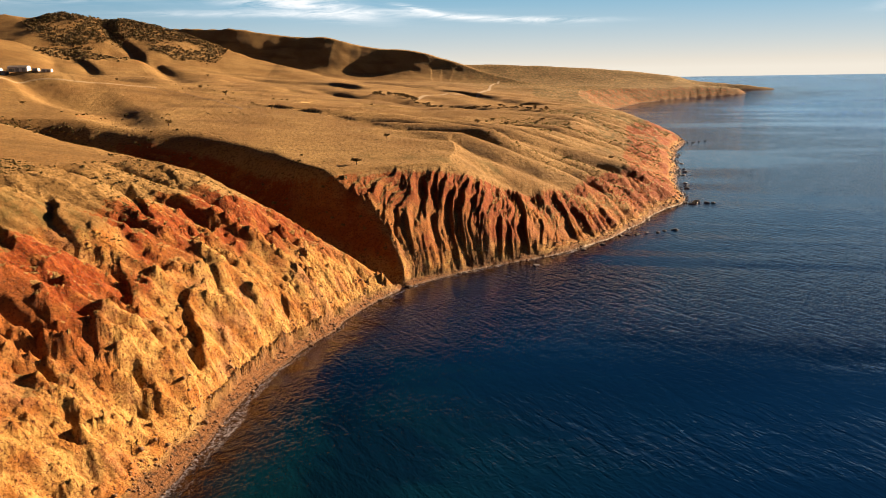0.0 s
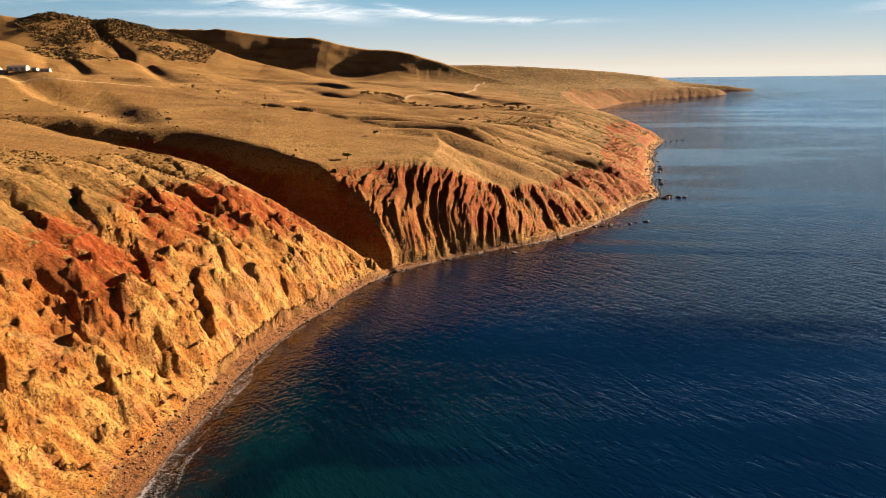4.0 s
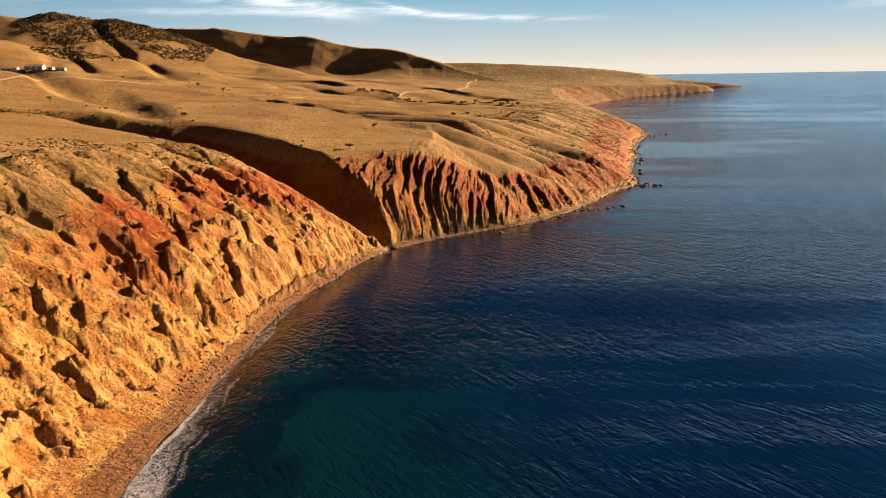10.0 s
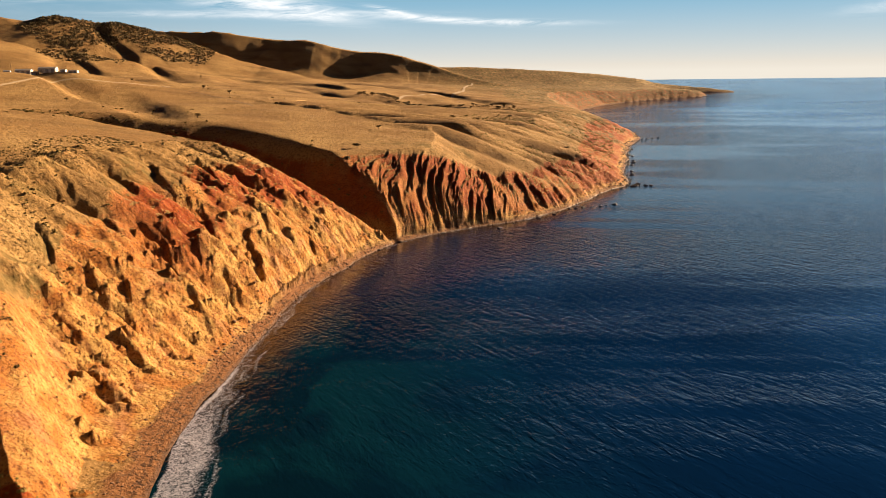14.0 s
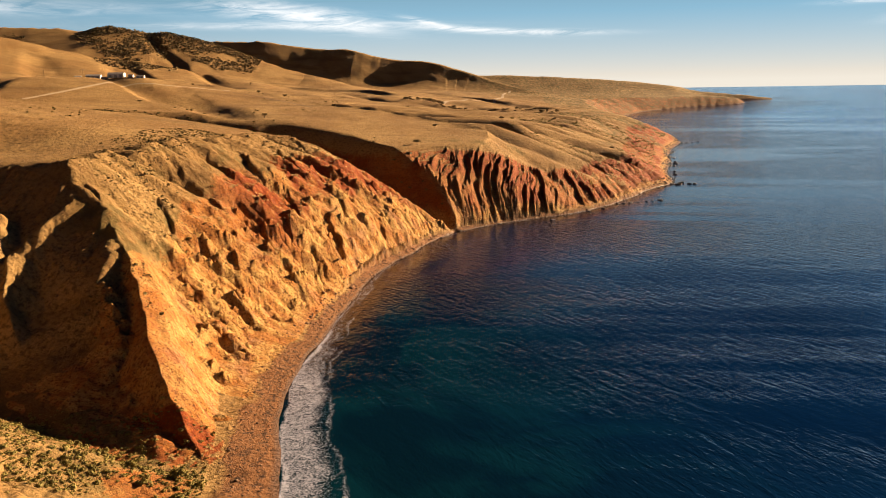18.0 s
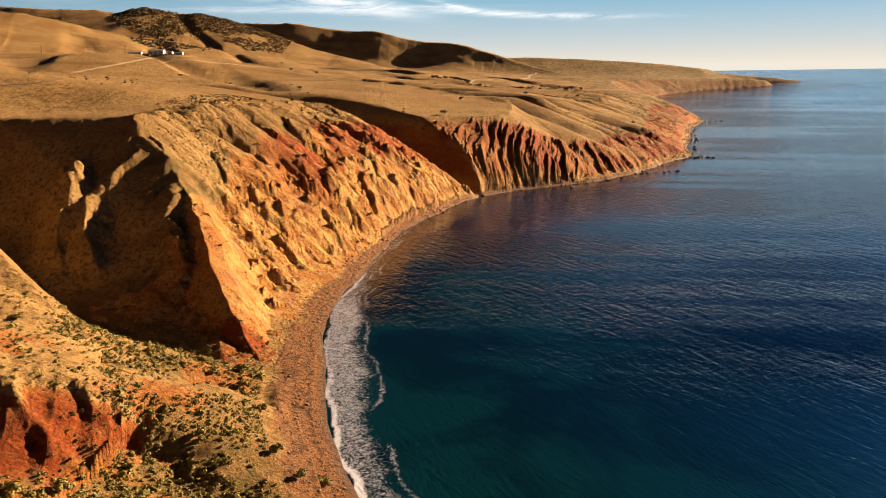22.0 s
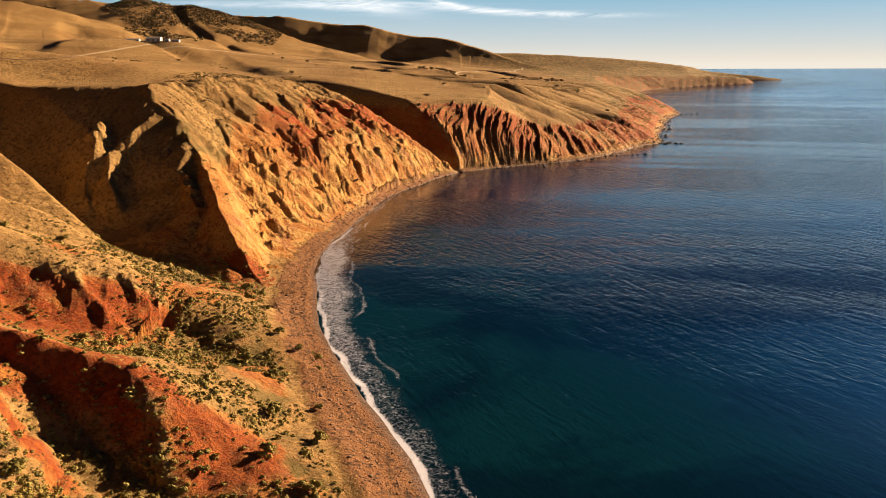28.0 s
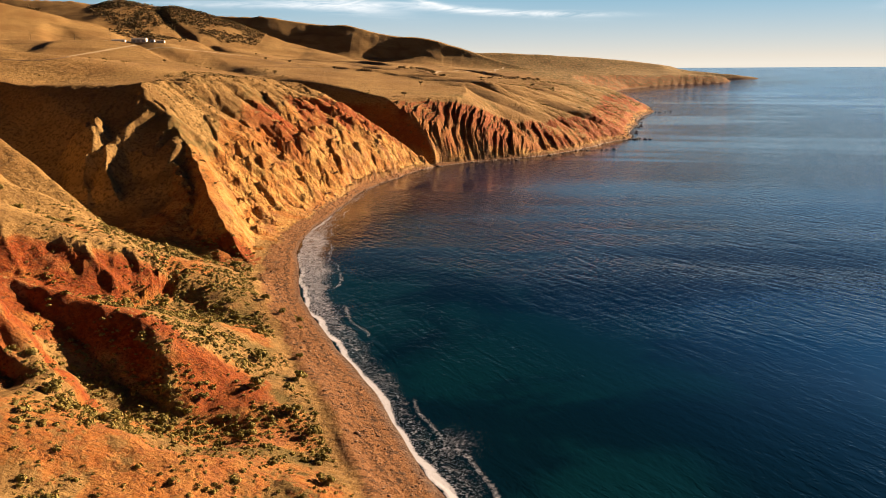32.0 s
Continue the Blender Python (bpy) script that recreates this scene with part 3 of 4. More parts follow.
# ---------------------------------------------------------------- materials
class Nodes:
    """Short hand for a node material."""

    def __init__(self, name):
        self.mat = bpy.data.materials.new(name)
        self.mat.use_nodes = True
        self.nt = self.mat.node_tree
        self.bsdf = self.nt.nodes["Principled BSDF"]

    def add(self, kind, **values):
        n = self.nt.nodes.new(kind)
        for k, v in values.items():
            if k == "op":
                n.operation = v
            elif k == "blend":
                n.blend_type = v
        return n

    def link(self, a, b):
        self.nt.links.new(a, b)

    def attr(self, name):
        n = self.add("ShaderNodeAttribute")
        n.attribute_name = name
        return n.outputs["Fac"]

    def place(self):
        return self.add("ShaderNodeNewGeometry").outputs["Position"]

    def noise(self, size, detail=4.0, rough_=0.55, stretch=(1, 1, 1), turn=0.0, distort=0.0, out="Fac", coord=None):
        mp = self.add("ShaderNodeMapping")
        mp.vector_type = "TEXTURE"
        mp.inputs["Scale"].default_value = [size / s for s in stretch]
        mp.inputs["Rotation"].default_value = (0, 0, radians(turn))
        self.link(coord or self.place(), mp.inputs[0])
        n = self.add("ShaderNodeTexNoise")
        n.inputs["Scale"].default_value = 1.0
        n.inputs["Detail"].default_value = detail
        n.inputs["Roughness"].default_value = rough_
        n.inputs["Distortion"].default_value = distort
        self.link(mp.outputs[0], n.inputs["Vector"])
        return n.outputs[out]

    def span(self, value, a, b, lo=0.0, hi=1.0):
        n = self.add("ShaderNodeMapRange")
        n.interpolation_type = "SMOOTHSTEP"
        for k, v in (("From Min", a), ("From Max", b), ("To Min", lo), ("To Max", hi)):
            n.inputs[k].default_value = v
        self.link(value, n.inputs[0])
        return n.outputs[0]

    def math(self, op, a, b):
        n = self.add("ShaderNodeMath", op=op)
        for i, v in enumerate((a, b)):
            if isinstance(v, (int, float)):
                n.inputs[i].default_value = v
            else:
                self.link(v, n.inputs[i])
        return n.outputs[0]

    def mix(self, fac, a, b, blend="MIX"):
        n = self.add("ShaderNodeMix")
        n.data_type = "RGBA"
        n.blend_type = blend
        for i, v in ((0, fac), (6, a), (7, b)):
            if isinstance(v, (int, float)):
                n.inputs[i].default_value = v
            elif isinstance(v, tuple):
                n.inputs[i].default_value = (*v, 1)
            else:
                self.link(v, n.inputs[i])
        return n.outputs[2]

    def bump(self, height_, strength, distance, normal=None):
        n = self.add("ShaderNodeBump")
        n.inputs["Strength"].default_value = strength
        n.inputs["Distance"].default_value = distance
        self.link(height_, n.inputs["Height"])
        if normal:
            self.link(normal, n.inputs["Normal"])
        return n.outputs[0]


def ground_material():
    m = Nodes("coast_ground")
    bare, red, scrub, sand, across = (m.attr(k) for k in ("bare", "red", "scrub", "sand", "across"))
    big, mid, small, grit = m.noise(60, 3), m.noise(9, 5, 0.6), m.noise(1.6, 5, 0.65), m.noise(0.35, 3, 0.7)
    grass = m.mix(m.span(big, 0.35, 0.65), (0.42, 0.238, 0.076), (0.60, 0.385, 0.140))
    grass = m.mix(m.span(small, 0.45, 0.66), grass, (0.22, 0.128, 0.044))
    band = m.noise(34, 4, 0.6, (0.22, 1.0, 1.0), 12)
    grass = m.mix(m.span(band, 0.5, 0.68, 0.0, 0.7), grass, (0.25, 0.142, 0.046))
    grass = m.mix(m.span(grit, 0.5, 0.75), grass, (0.46, 0.33, 0.14))
    green = m.mix(m.span(small, 0.35, 0.65), (0.09, 0.085, 0.024), (0.24, 0.18, 0.05))
    grass = m.mix(m.math("MULTIPLY", scrub, m.span(mid, 0.42, 0.58)), grass, green)
    rock = m.mix(m.span(mid, 0.36, 0.60), (0.60, 0.255, 0.054), (0.75, 0.48, 0.148))
    rock = m.mix(m.span(m.noise(17, 4, 0.6), 0.52, 0.68, 0.0, 0.7), rock, (0.56, 0.28, 0.14))
    rock = m.mix(m.span(small, 0.52, 0.74), rock, (0.36, 0.115, 0.028))
    run_off = m.noise(2.4, 5, 0.65, (0.22, 1.0, 0.5), -16, 0.4)
    rock = m.mix(m.span(run_off, 0.50, 0.66, 0.0, 0.75), rock, (0.36, 0.15, 0.044))
    rust = m.mix(m.span(small, 0.4, 0.65), (0.32, 0.058, 0.010), (0.47, 0.125, 0.020))
    rock = m.mix(m.math("MULTIPLY", red, m.span(mid, 0.30, 0.48)), rock, rust)
    rock = m.mix(m.span(m.noise(0.9, 5, 0.7), 0.50, 0.64), rock, (0.20, 0.075, 0.028))
    rock = m.mix(m.math("MULTIPLY", m.span(scrub, 0.82, 0.9, 0.0, 0.85), m.span(mid, 0.40, 0.54)), rock, green)
    edge = m.math("ADD", bare, m.math("MULTIPLY", m.math("SUBTRACT", small, 0.5), 0.7))
    col = m.mix(m.span(edge, 0.35, 0.6), grass, rock)
    pebble = m.mix(m.span(grit, 0.4, 0.65), (0.29, 0.128, 0.048), (0.43, 0.22, 0.088))
    pebble = m.mix(m.span(m.noise(2.4, 5, 0.7), 0.5, 0.66), pebble, (0.09, 0.05, 0.03))
    weed = m.math("ADD", across, m.math("MULTIPLY", m.math("SUBTRACT", m.noise(5.0, 4, 0.6), 0.5), 0.45))
    for at_, wide_, much in ((0.33, 0.07, 0.75), (0.62, 0.05, 0.6), (0.85, 0.04, 0.4)):
        off_ = m.math("ABSOLUTE", m.math("SUBTRACT", weed, at_), 0.0)
        streak = m.math("MULTIPLY", m.span(off_, 0.0, wide_, much, 0.0), m.span(small, 0.38, 0.56))
        pebble = m.mix(streak, pebble, (0.05, 0.026, 0.016))
    pebble = m.mix(m.span(across, 0.05, 0.22, 0.65, 0.0), pebble, (0.085, 0.038, 0.020))
    col = m.mix(sand, col, pebble)
    col = m.mix(1.0, col, (0.62, 0.61, 0.62), "MULTIPLY")
    m.link(col, m.bsdf.inputs["Base Color"])
    m.link(m.span(across, 0.02, 0.24, 0.38, 0.92), m.bsdf.inputs["Roughness"])
    m.bsdf.inputs["Specular IOR Level"].default_value = 0.2
    relief = m.math("ADD", m.noise(3.4, 7, 0.7), m.math("MULTIPLY", m.noise(1.0, 5, 0.7), 0.4))
    n = m.bump(relief, 1.0, 1.5)
    m.link(n, m.bsdf.inputs["Normal"])
    return m.mat


def water_material():
    m = Nodes("sea_water")
    shallow, foam, open_sea = m.attr("shallow"), m.attr("foam"), m.attr("open_sea")
    patch = m.noise(75, 4, 0.55, distort=0.8)
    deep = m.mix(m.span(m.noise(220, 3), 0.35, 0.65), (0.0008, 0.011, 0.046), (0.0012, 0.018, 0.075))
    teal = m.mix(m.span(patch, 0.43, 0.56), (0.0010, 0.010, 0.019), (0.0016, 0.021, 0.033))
    # bluer open water, with the sky's reflection put into its colour, palest in streaks
    sheen_streak = m.span(m.noise(330, 4, 0.55, (0.25, 1.0, 1), 10, 0.8), 0.42, 0.62)
    deep = m.mix(open_sea, deep, m.mix(sheen_streak, (0.010, 0.095, 0.34), (0.048, 0.160, 0.47)))
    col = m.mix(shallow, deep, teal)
    # brown by the cliffs: shallow rock, plus the cliffs' reflection put into the colour
    col = m.mix(m.math("MULTIPLY", m.attr("reef"), m.span(m.noise(7, 4, 0.6), 0.35, 0.6, 0.4, 1.0)), col, (0.020, 0.0075, 0.003))
    lace = m.noise(1.1, 6, 0.74, distort=1.8)
    edge = m.math("ADD", foam, m.math("MULTIPLY", m.math("SUBTRACT", lace, 0.5), 1.9))
    white = m.span(edge, 0.38, 0.85)
    col = m.mix(white, col, m.mix(m.span(foam, 0.5, 0.85), (0.40, 0.42, 0.54), (0.60, 0.63, 0.76)))
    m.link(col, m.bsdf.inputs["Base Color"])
    m.link(m.span(white, 0, 1, 0.07, 0.7), m.bsdf.inputs["Roughness"])
    m.bsdf.inputs["IOR"].default_value = 1.333
    m.bsdf.inputs["Specular IOR Level"].default_value = 0.5
    def crest(size, stretch, turn):
        """Wave trains: long narrow crests across the way they run."""
        n = m.noise(size, 3, 0.5, (1.0, stretch, 1), turn, 0.35)
        return m.math("SUBTRACT", 1.0, m.math("MULTIPLY", m.math("ABSOLUTE", m.math("SUBTRACT", n, 0.5), 0.0), 2.6))

    swell, cross, chop = crest(5.6, 0.28, 27), crest(3.8, 0.40, -50), crest(1.7, 0.5, 18)
    wind = m.noise(190, 4, 0.55, (0.30, 1.0, 1), -12, 1.4)
    waves_ = m.math("ADD", m.math("MULTIPLY", swell, 0.55), m.math("ADD", m.math("MULTIPLY", cross, 0.26), m.math("MULTIPLY", chop, 0.24)))
    n = m.add("ShaderNodeBump")
    n.inputs["Distance"].default_value = 1.0
    m.link(waves_, n.inputs["Height"])
    m.link(m.math("MULTIPLY", m.span(wind, 0.42, 0.56, 0.24, 0.78), m.span(shallow, 0.1, 0.9, 1.0, 0.55)), n.inputs["Strength"])
    m.link(n.outputs[0], m.bsdf.inputs["Normal"])
    return m.mat


GROUND = ground_material()
WATER = water_material()

# ---------------------------------------------------------------- the ground, one sheet out to the horizon
POLE = (-10.0, -290.0)


def fan(fine_from, fine_to, fine, coarse):
    """Angles to the right of north, close together over the bay and wide apart behind."""
    a = np.linspace(fine_from, fine_to, fine)
    b = np.linspace(fine_to, fine_from + 360, coarse + 2)[1:-1]
    return np.radians(np.concatenate([a, b]))


def build_ground():
    turn = np.radians(np.concatenate([np.linspace(-43, -26, 170)[:-1], np.linspace(-26, 6, 700)[:-1], np.linspace(6, 24, 230), np.linspace(24, 317, 62)[1:-1]]))
    reach = np.concatenate([np.linspace(4, 90, 9)[:-1], np.geomspace(90, 300, 250)[:-1], np.geomspace(300, 780, 460)[:-1],
                            np.geomspace(780, 1500, 180)[:-1], np.geomspace(1500, 3500, 170)[:-1], np.geomspace(3500, 14000, 60)])
    rr, aa = np.meshgrid(reach, turn, indexing="ij")
    x, y = POLE[0] + rr * np.sin(aa), POLE[1] + rr * np.cos(aa)
    masks = {}
    h = height(x, y, masks)
    # cover
    u, t, sy = masks["u"], masks["t"], masks["sy"]
    gx = np.gradient(h, axis=0) / np.gradient(rr, axis=0)
    gy = np.gradient(h, axis=1) / (rr * np.gradient(np.unwrap(aa, axis=1), axis=1))
    slope = np.hypot(gx, gy)
    bare = np.maximum(masks["bare"] * ease(0.40, 0.75, slope + 0.25 * rough(x, y, 12, 3, 201)), masks["red"] * ease(0.12, 0.32, slope))
    upper = ease(0.28, 0.66, t + 0.30 * rough(x, y, 30, 3, 203))
    red = np.clip(np.maximum(masks["red"], 0.95 * upper * ease(-0.22, 0.12, rough(x, y, 38, 3, 205))), 0, 1)
    scrub = 0.7 * ease(0.1, 0.5, rough(x, y, 34, 3, 207)) * ease(0.25, 0.5, t) * (1 - ease(1.0, 1.4, u / 70)) * (u < 140)
    low = (1 - ease(5, 20, h)) * (y < 70) * ease(15, 24, u)
    scrub = np.clip(np.maximum(scrub, 0.8 * low), 0, 1)
    near_cliff = (sy > 60) & (sy < 395) & (u < 220)
    bare = np.where(near_cliff, bare * (1 - 0.85 * ease(0.46, 0.70, t + 0.25 * rough(x, y, 22, 3, 213))), bare)
    rust = ease(0.24, 0.38, t + 0.15 * rough(x, y, 16, 3, 215)) * (1 - ease(0.62, 0.80, t)) * ease(170, 235, sy) * ease(-0.42, -0.1, rough(masks["stat"] + 0.42 * u, u * 0.4, 22, 3, 217))
    red = np.where(near_cliff, np.maximum(0.25 * red, rust), red)
    bare = np.where(near_cliff, np.maximum(bare, rust * ease(0.45, 0.8, slope)), bare)
    bare = np.where((sy > 90) & (sy < 1000), np.maximum(bare, ease(0, 1, u - masks['b']) * (1 - ease(0.12, 0.3, t))), bare)
    beyond = ease(395, 430, sy) * ease(0.02, 0.15, t)
    red = np.maximum(red, beyond * (0.6 + 0.4 * ease(-0.2, 0.15, rough(x, y, 30, 3, 219))))
    # far cliffs redder: part of their shade is put into the colour
    red = np.maximum(red, ease(1500, 2000, sy))
    thicket = ease(620, 900, sy) * ease(-0.15, 0.2, rough(x, y, 40, 3, 221)) * (u < 160)
    bare = np.maximum(bare, ease(520, 640, sy) * masks['bare'] * ease(0.22, 0.48, slope))
    # headland scrub; past 1300 the scrub tone also paints the far cliffs' shade
    scrub = np.clip(np.maximum(scrub, 0.95 * np.maximum(0.95 * thicket, ease(1300, 1800, sy) * (u < 200))), 0, 1)
    scrub = np.clip(np.maximum(scrub, 0.9 * ease(1700, 2500, y + 0.6 * x) * ease(-100, 250, x)), 0, 1)
    low2 = (1 - ease(30, 44, h)) * (1 - ease(-20, 20, y)) * ease(16, 26, u) * (y > -420)
    patch = np.maximum(low, low2) * ease(-0.12, 0.25, rough(x, y, 20, 4, 211))
    bare, red = np.maximum(bare, 0.72 * patch), np.maximum(red, 0.55 * patch)
    sand = 1 - ease(-1.5, 1.5, u - masks["b"] + 2.5 * rough(x, y, 8, 3, 209))
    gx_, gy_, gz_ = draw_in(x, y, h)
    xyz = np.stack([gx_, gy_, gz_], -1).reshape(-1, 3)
    ob = grid_mesh("ground", xyz, len(reach), len(turn), dict(bare=bare, red=red, scrub=scrub, sand=sand, across=np.clip(u / masks["b"], -1, 2)), GROUND, closed=True)
    return tagged(ob, "dry grass upland ending in eroded ochre and red earth cliffs", "ground", kind="structure")


def build_sea():
    turn = fan(-25, 40, 420, 70)
    reach = np.concatenate([np.linspace(4, 90, 6)[:-1], np.geomspace(90, 800, 420), np.geomspace(800, 22000, 110)[1:]])
    rr, aa = np.meshgrid(reach, turn, indexing="ij")
    x, y = POLE[0] + rr * np.sin(aa), POLE[1] + rr * np.cos(aa)
    wx = x + 3.0 * rough(x, y, 42, 3, 5)
    wy = y + 3.0 * rough(x, y, 42, 3, 9)
    d, stat, side, _ = along(wx.astype(np.float32), wy.astype(np.float32), SHORE_LINE)
    off = -d * side
    sy = np.interp(stat, SHORE_RUN, SHORE_LINE[:, 1])
    surf = np.interp(sy, [-200, -60, 40, 110, 180, 260, 330], [10, 11, 20, 17, 8, 4, 2])
    edge = off + 2.0 * rough(x, y, 13, 3, 301)
    breaking = np.interp(sy, [-200, -20, 30, 90, 150, 220, 330, 700], [1.0, 0.95, 0.7, 0.6, 0.7, 0.5, 0.3, 0.25])
    foam = breaking * (1 - ease(0.5, 1.8, np.abs(edge - 1.0)))
    for k, far_out, power in ((0, 0.3, 0.50), (1, 0.55, 0.48), (2, 0.80, 0.52)):
        bend = edge + 2.0 * rough(x, y, 22, 4, 311 + k)
        here = ease(-0.3, 0.3, rough(x, y, 26, 3, 315 + k) + 0.1)
        foam = np.maximum(foam, power * here * (1 - ease(0.3, 1.6, np.abs(bend - surf * far_out - 1))))
    foam = np.maximum(foam, np.interp(sy, [-60, 0, 110, 160], [0.42, 0.58, 0.62, 0.42]) * ease(0, 1.5, edge) * (1 - ease(surf * 0.45, surf * 1.1, edge + 3 * rough(x, y, 9, 3, 318))))
    drift = np.exp(-(((x + 9) / 9) ** 2 + ((y + 117) / 12) ** 2))
    foam = np.maximum(foam, 0.45 * drift)
    foam = np.where(off < 60, foam, 0)
    shallow = (1 - ease(20, 180, off)) * (1 - 0.8 * ease(150, 340, y))
    # reef: shallow rock, and where the painted cliff reflection lies
    reef = (1 - ease(4, 26, off + 8 * rough(x, y, 20, 3, 321))) * ease(110, 190, sy) * (1 - ease(900, 1200, sy))
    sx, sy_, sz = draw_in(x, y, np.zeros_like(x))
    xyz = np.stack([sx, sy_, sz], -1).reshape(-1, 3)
    # open_sea: where that painted sky sheen lies, offshore and in the south bay
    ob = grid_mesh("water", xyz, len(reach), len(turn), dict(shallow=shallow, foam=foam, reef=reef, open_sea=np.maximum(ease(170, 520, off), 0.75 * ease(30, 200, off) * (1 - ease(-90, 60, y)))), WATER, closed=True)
    return tagged(ob, "dark blue sea with small wind waves and white surf", "sea", kind="structure")


build_ground()
build_sea()


# ---------------------------------------------------------------- helpers for things
def plain_material(name, colour, dark, roughness=0.85, size=0.5, metal=0.0, relief=0.0):
    m = Nodes(name)
    col = m.mix(m.span(m.noise(size, 5, 0.6), 0.35, 0.68), colour, dark)
    col = m.mix(m.span(m.noise(size * 7, 3), 0.45, 0.7, 0.0, 0.5), col, dark)
    m.link(col, m.bsdf.inputs["Base Color"])
    m.bsdf.inputs["Roughness"].default_value = roughness
    m.bsdf.inputs["Metallic"].default_value = metal
    if relief:
        m.link(m.bump(m.noise(size * 0.6, 5, 0.65), 0.6, relief), m.bsdf.inputs["Normal"])
    return m.mat


def leaf_material(name, dark, light):
    m = Nodes(name)
    g = m.add("ShaderNodeNewGeometry")
    o = m.add("ShaderNodeObjectInfo")
    col = m.mix(g.outputs["Random Per Island"], dark, light)
    col = m.mix(m.math("MULTIPLY", o.outputs["Random"], 0.5), col, light)
    col = m.mix(m.span(m.noise(6, 3), 0.4, 0.65, 0.0, 0.6), col, dark)
    m.link(col, m.bsdf.inputs["Base Color"])
    m.bsdf.inputs["Roughness"].default_value = 0.75
    m.bsdf.inputs["Specular IOR Level"].default_value = 0.2
    return m.mat


LEAF = leaf_material("shrub_leaves", (0.07, 0.058, 0.017), (0.21, 0.15, 0.042))
LEAF_GREEN = leaf_material("coast_scrub_leaves", (0.13, 0.115, 0.03), (0.32, 0.26, 0.07))
LEAF_TREE = leaf_material("gum_leaves", (0.075, 0.056, 0.022), (0.22, 0.145, 0.052))
BARK = plain_material("grey_bark", (0.16, 0.11, 0.075), (0.07, 0.05, 0.035), size=0.2, relief=0.02)
STONE = plain_material("shore_stone", (0.22, 0.125, 0.066), (0.09, 0.05, 0.03), size=0.7, relief=0.05)
DARK_STONE = plain_material("wet_reef_rock", (0.075, 0.05, 0.038), (0.03, 0.022, 0.018), roughness=0.7, size=0.9, relief=0.08)
GRAVEL = plain_material("pale_gravel_road", (0.46, 0.36, 0.24), (0.34, 0.25, 0.15), size=1.2)
TRACK = plain_material("worn_earth_track", (0.145, 0.085, 0.04), (0.10, 0.056, 0.026), size=1.0)
WHITE_WALL = plain_material("white_sheet_wall", (0.80, 0.79, 0.76), (0.66, 0.63, 0.58), roughness=0.5, size=2.0)
IRON_ROOF = plain_material("galvanised_roof", (0.62, 0.61, 0.60), (0.45, 0.42, 0.40), roughness=0.4, size=1.5, metal=0.35)
RUST_WALL = plain_material("weathered_shed_wall", (0.30, 0.20, 0.13), (0.20, 0.12, 0.075), size=1.0)
DOOR = plain_material("shed_door", (0.38, 0.38, 0.38), (0.26, 0.26, 0.27), roughness=0.5, size=0.8)
POLE_WOOD = plain_material("weathered_pole", (0.20, 0.15, 0.11), (0.11, 0.08, 0.06), size=0.3)


def mesh_from(name, verts, faces, material, smooth=False):
    me = bpy.data.meshes.new(name)
    verts, faces = np.asarray(verts, np.float32), np.asarray(faces, np.int32)
    n = faces.shape[1]
    me.vertices.add(len(verts))
    me.vertices.foreach_set("co", verts.ravel())
    me.loops.add(faces.size)
    me.loops.foreach_set("vertex_index", faces.ravel())
    me.polygons.add(len(faces))
    me.polygons.foreach_set("loop_start", np.arange(0, faces.size, n, dtype=np.int32))
    me.polygons.foreach_set("loop_total", np.full(len(faces), n, np.int32))
    if smooth:
        me.polygons.foreach_set("use_smooth", np.ones(len(faces), bool))
    me.update()
    me.materials.append(material)
    return me


def part(name, data, parent, label="", at=None):
    """One mesh under a thing or a part."""
    ob = new(name, data)
    ob.parent = parent
    if at is not None:
        ob.matrix_basis = at
    if label:
        ob["label"] = label
    return ob


def box_mesh(name, sx, sy, sz, material, bevel=0.03):
    bm = bmesh.new()
    bmesh.ops.create_cube(bm, size=1.0)
    bmesh.ops.scale(bm, vec=(sx, sy, sz), verts=bm.verts)
    bmesh.ops.translate(bm, vec=(0, 0, sz / 2), verts=bm.verts)
    bmesh.ops.bevel(bm, geom=bm.edges[:], offset=bevel, segments=1, affect="EDGES")
    me = bpy.data.meshes.new(name)
    bm.to_mesh(me)
    bm.free()
    me.materials.append(material)
    return me


def leaf_cloud(rng, centres, radii, tall, per, leaf):
    """Small bent leaf sprays set through flattened balls: verts and quads."""
    centres, radii = np.repeat(centres, per, 0), np.repeat(radii, per)
    n = len(centres)
    way = rng.normal(size=(n, 3))
    way /= np.linalg.norm(way, axis=1)[:, None]
    way[:, 2] = np.abs(way[:, 2]) * 1.0 - 0.12
    out = radii * rng.uniform(0.55, 1.08, n)
    pos = centres + way * out[:, None] * np.array([1, 1, tall])
    a = rng.normal(size=(n, 3))
    a = a - (a * way).sum(1)[:, None] * way * 0.7
    a /= np.linalg.norm(a, axis=1)[:, None]
    b = np.cross(way, a)
    b /= np.linalg.norm(b, axis=1)[:, None] + 1e-9
    size = (radii * leaf * rng.uniform(0.6, 1.3, n))[:, None]
    dip = way * size * 0.35
    v = np.stack([pos - a * size - dip, pos - b * size * 0.8, pos + a * size - dip, pos + b * size * 0.8 + dip * 0.4], 1).reshape(-1, 3)
    return v, np.arange(n * 4).reshape(-1, 4)


def rock_shape(rng, flat=0.6):
    """A broken, faceted stone: 20 faces."""
    bm = bmesh.new()
    bmesh.ops.create_icosphere(bm, subdivisions=1, radius=1.0)
    for v in bm.verts:
        v.co = v.co * rng.uniform(0.7, 1.2)
        v.co.z *= flat
    v = np.array([tuple(q.co) for q in bm.verts])
    f = np.array([[q.index for q in face.verts] for face in bm.faces])
    bm.free()
    return v, f


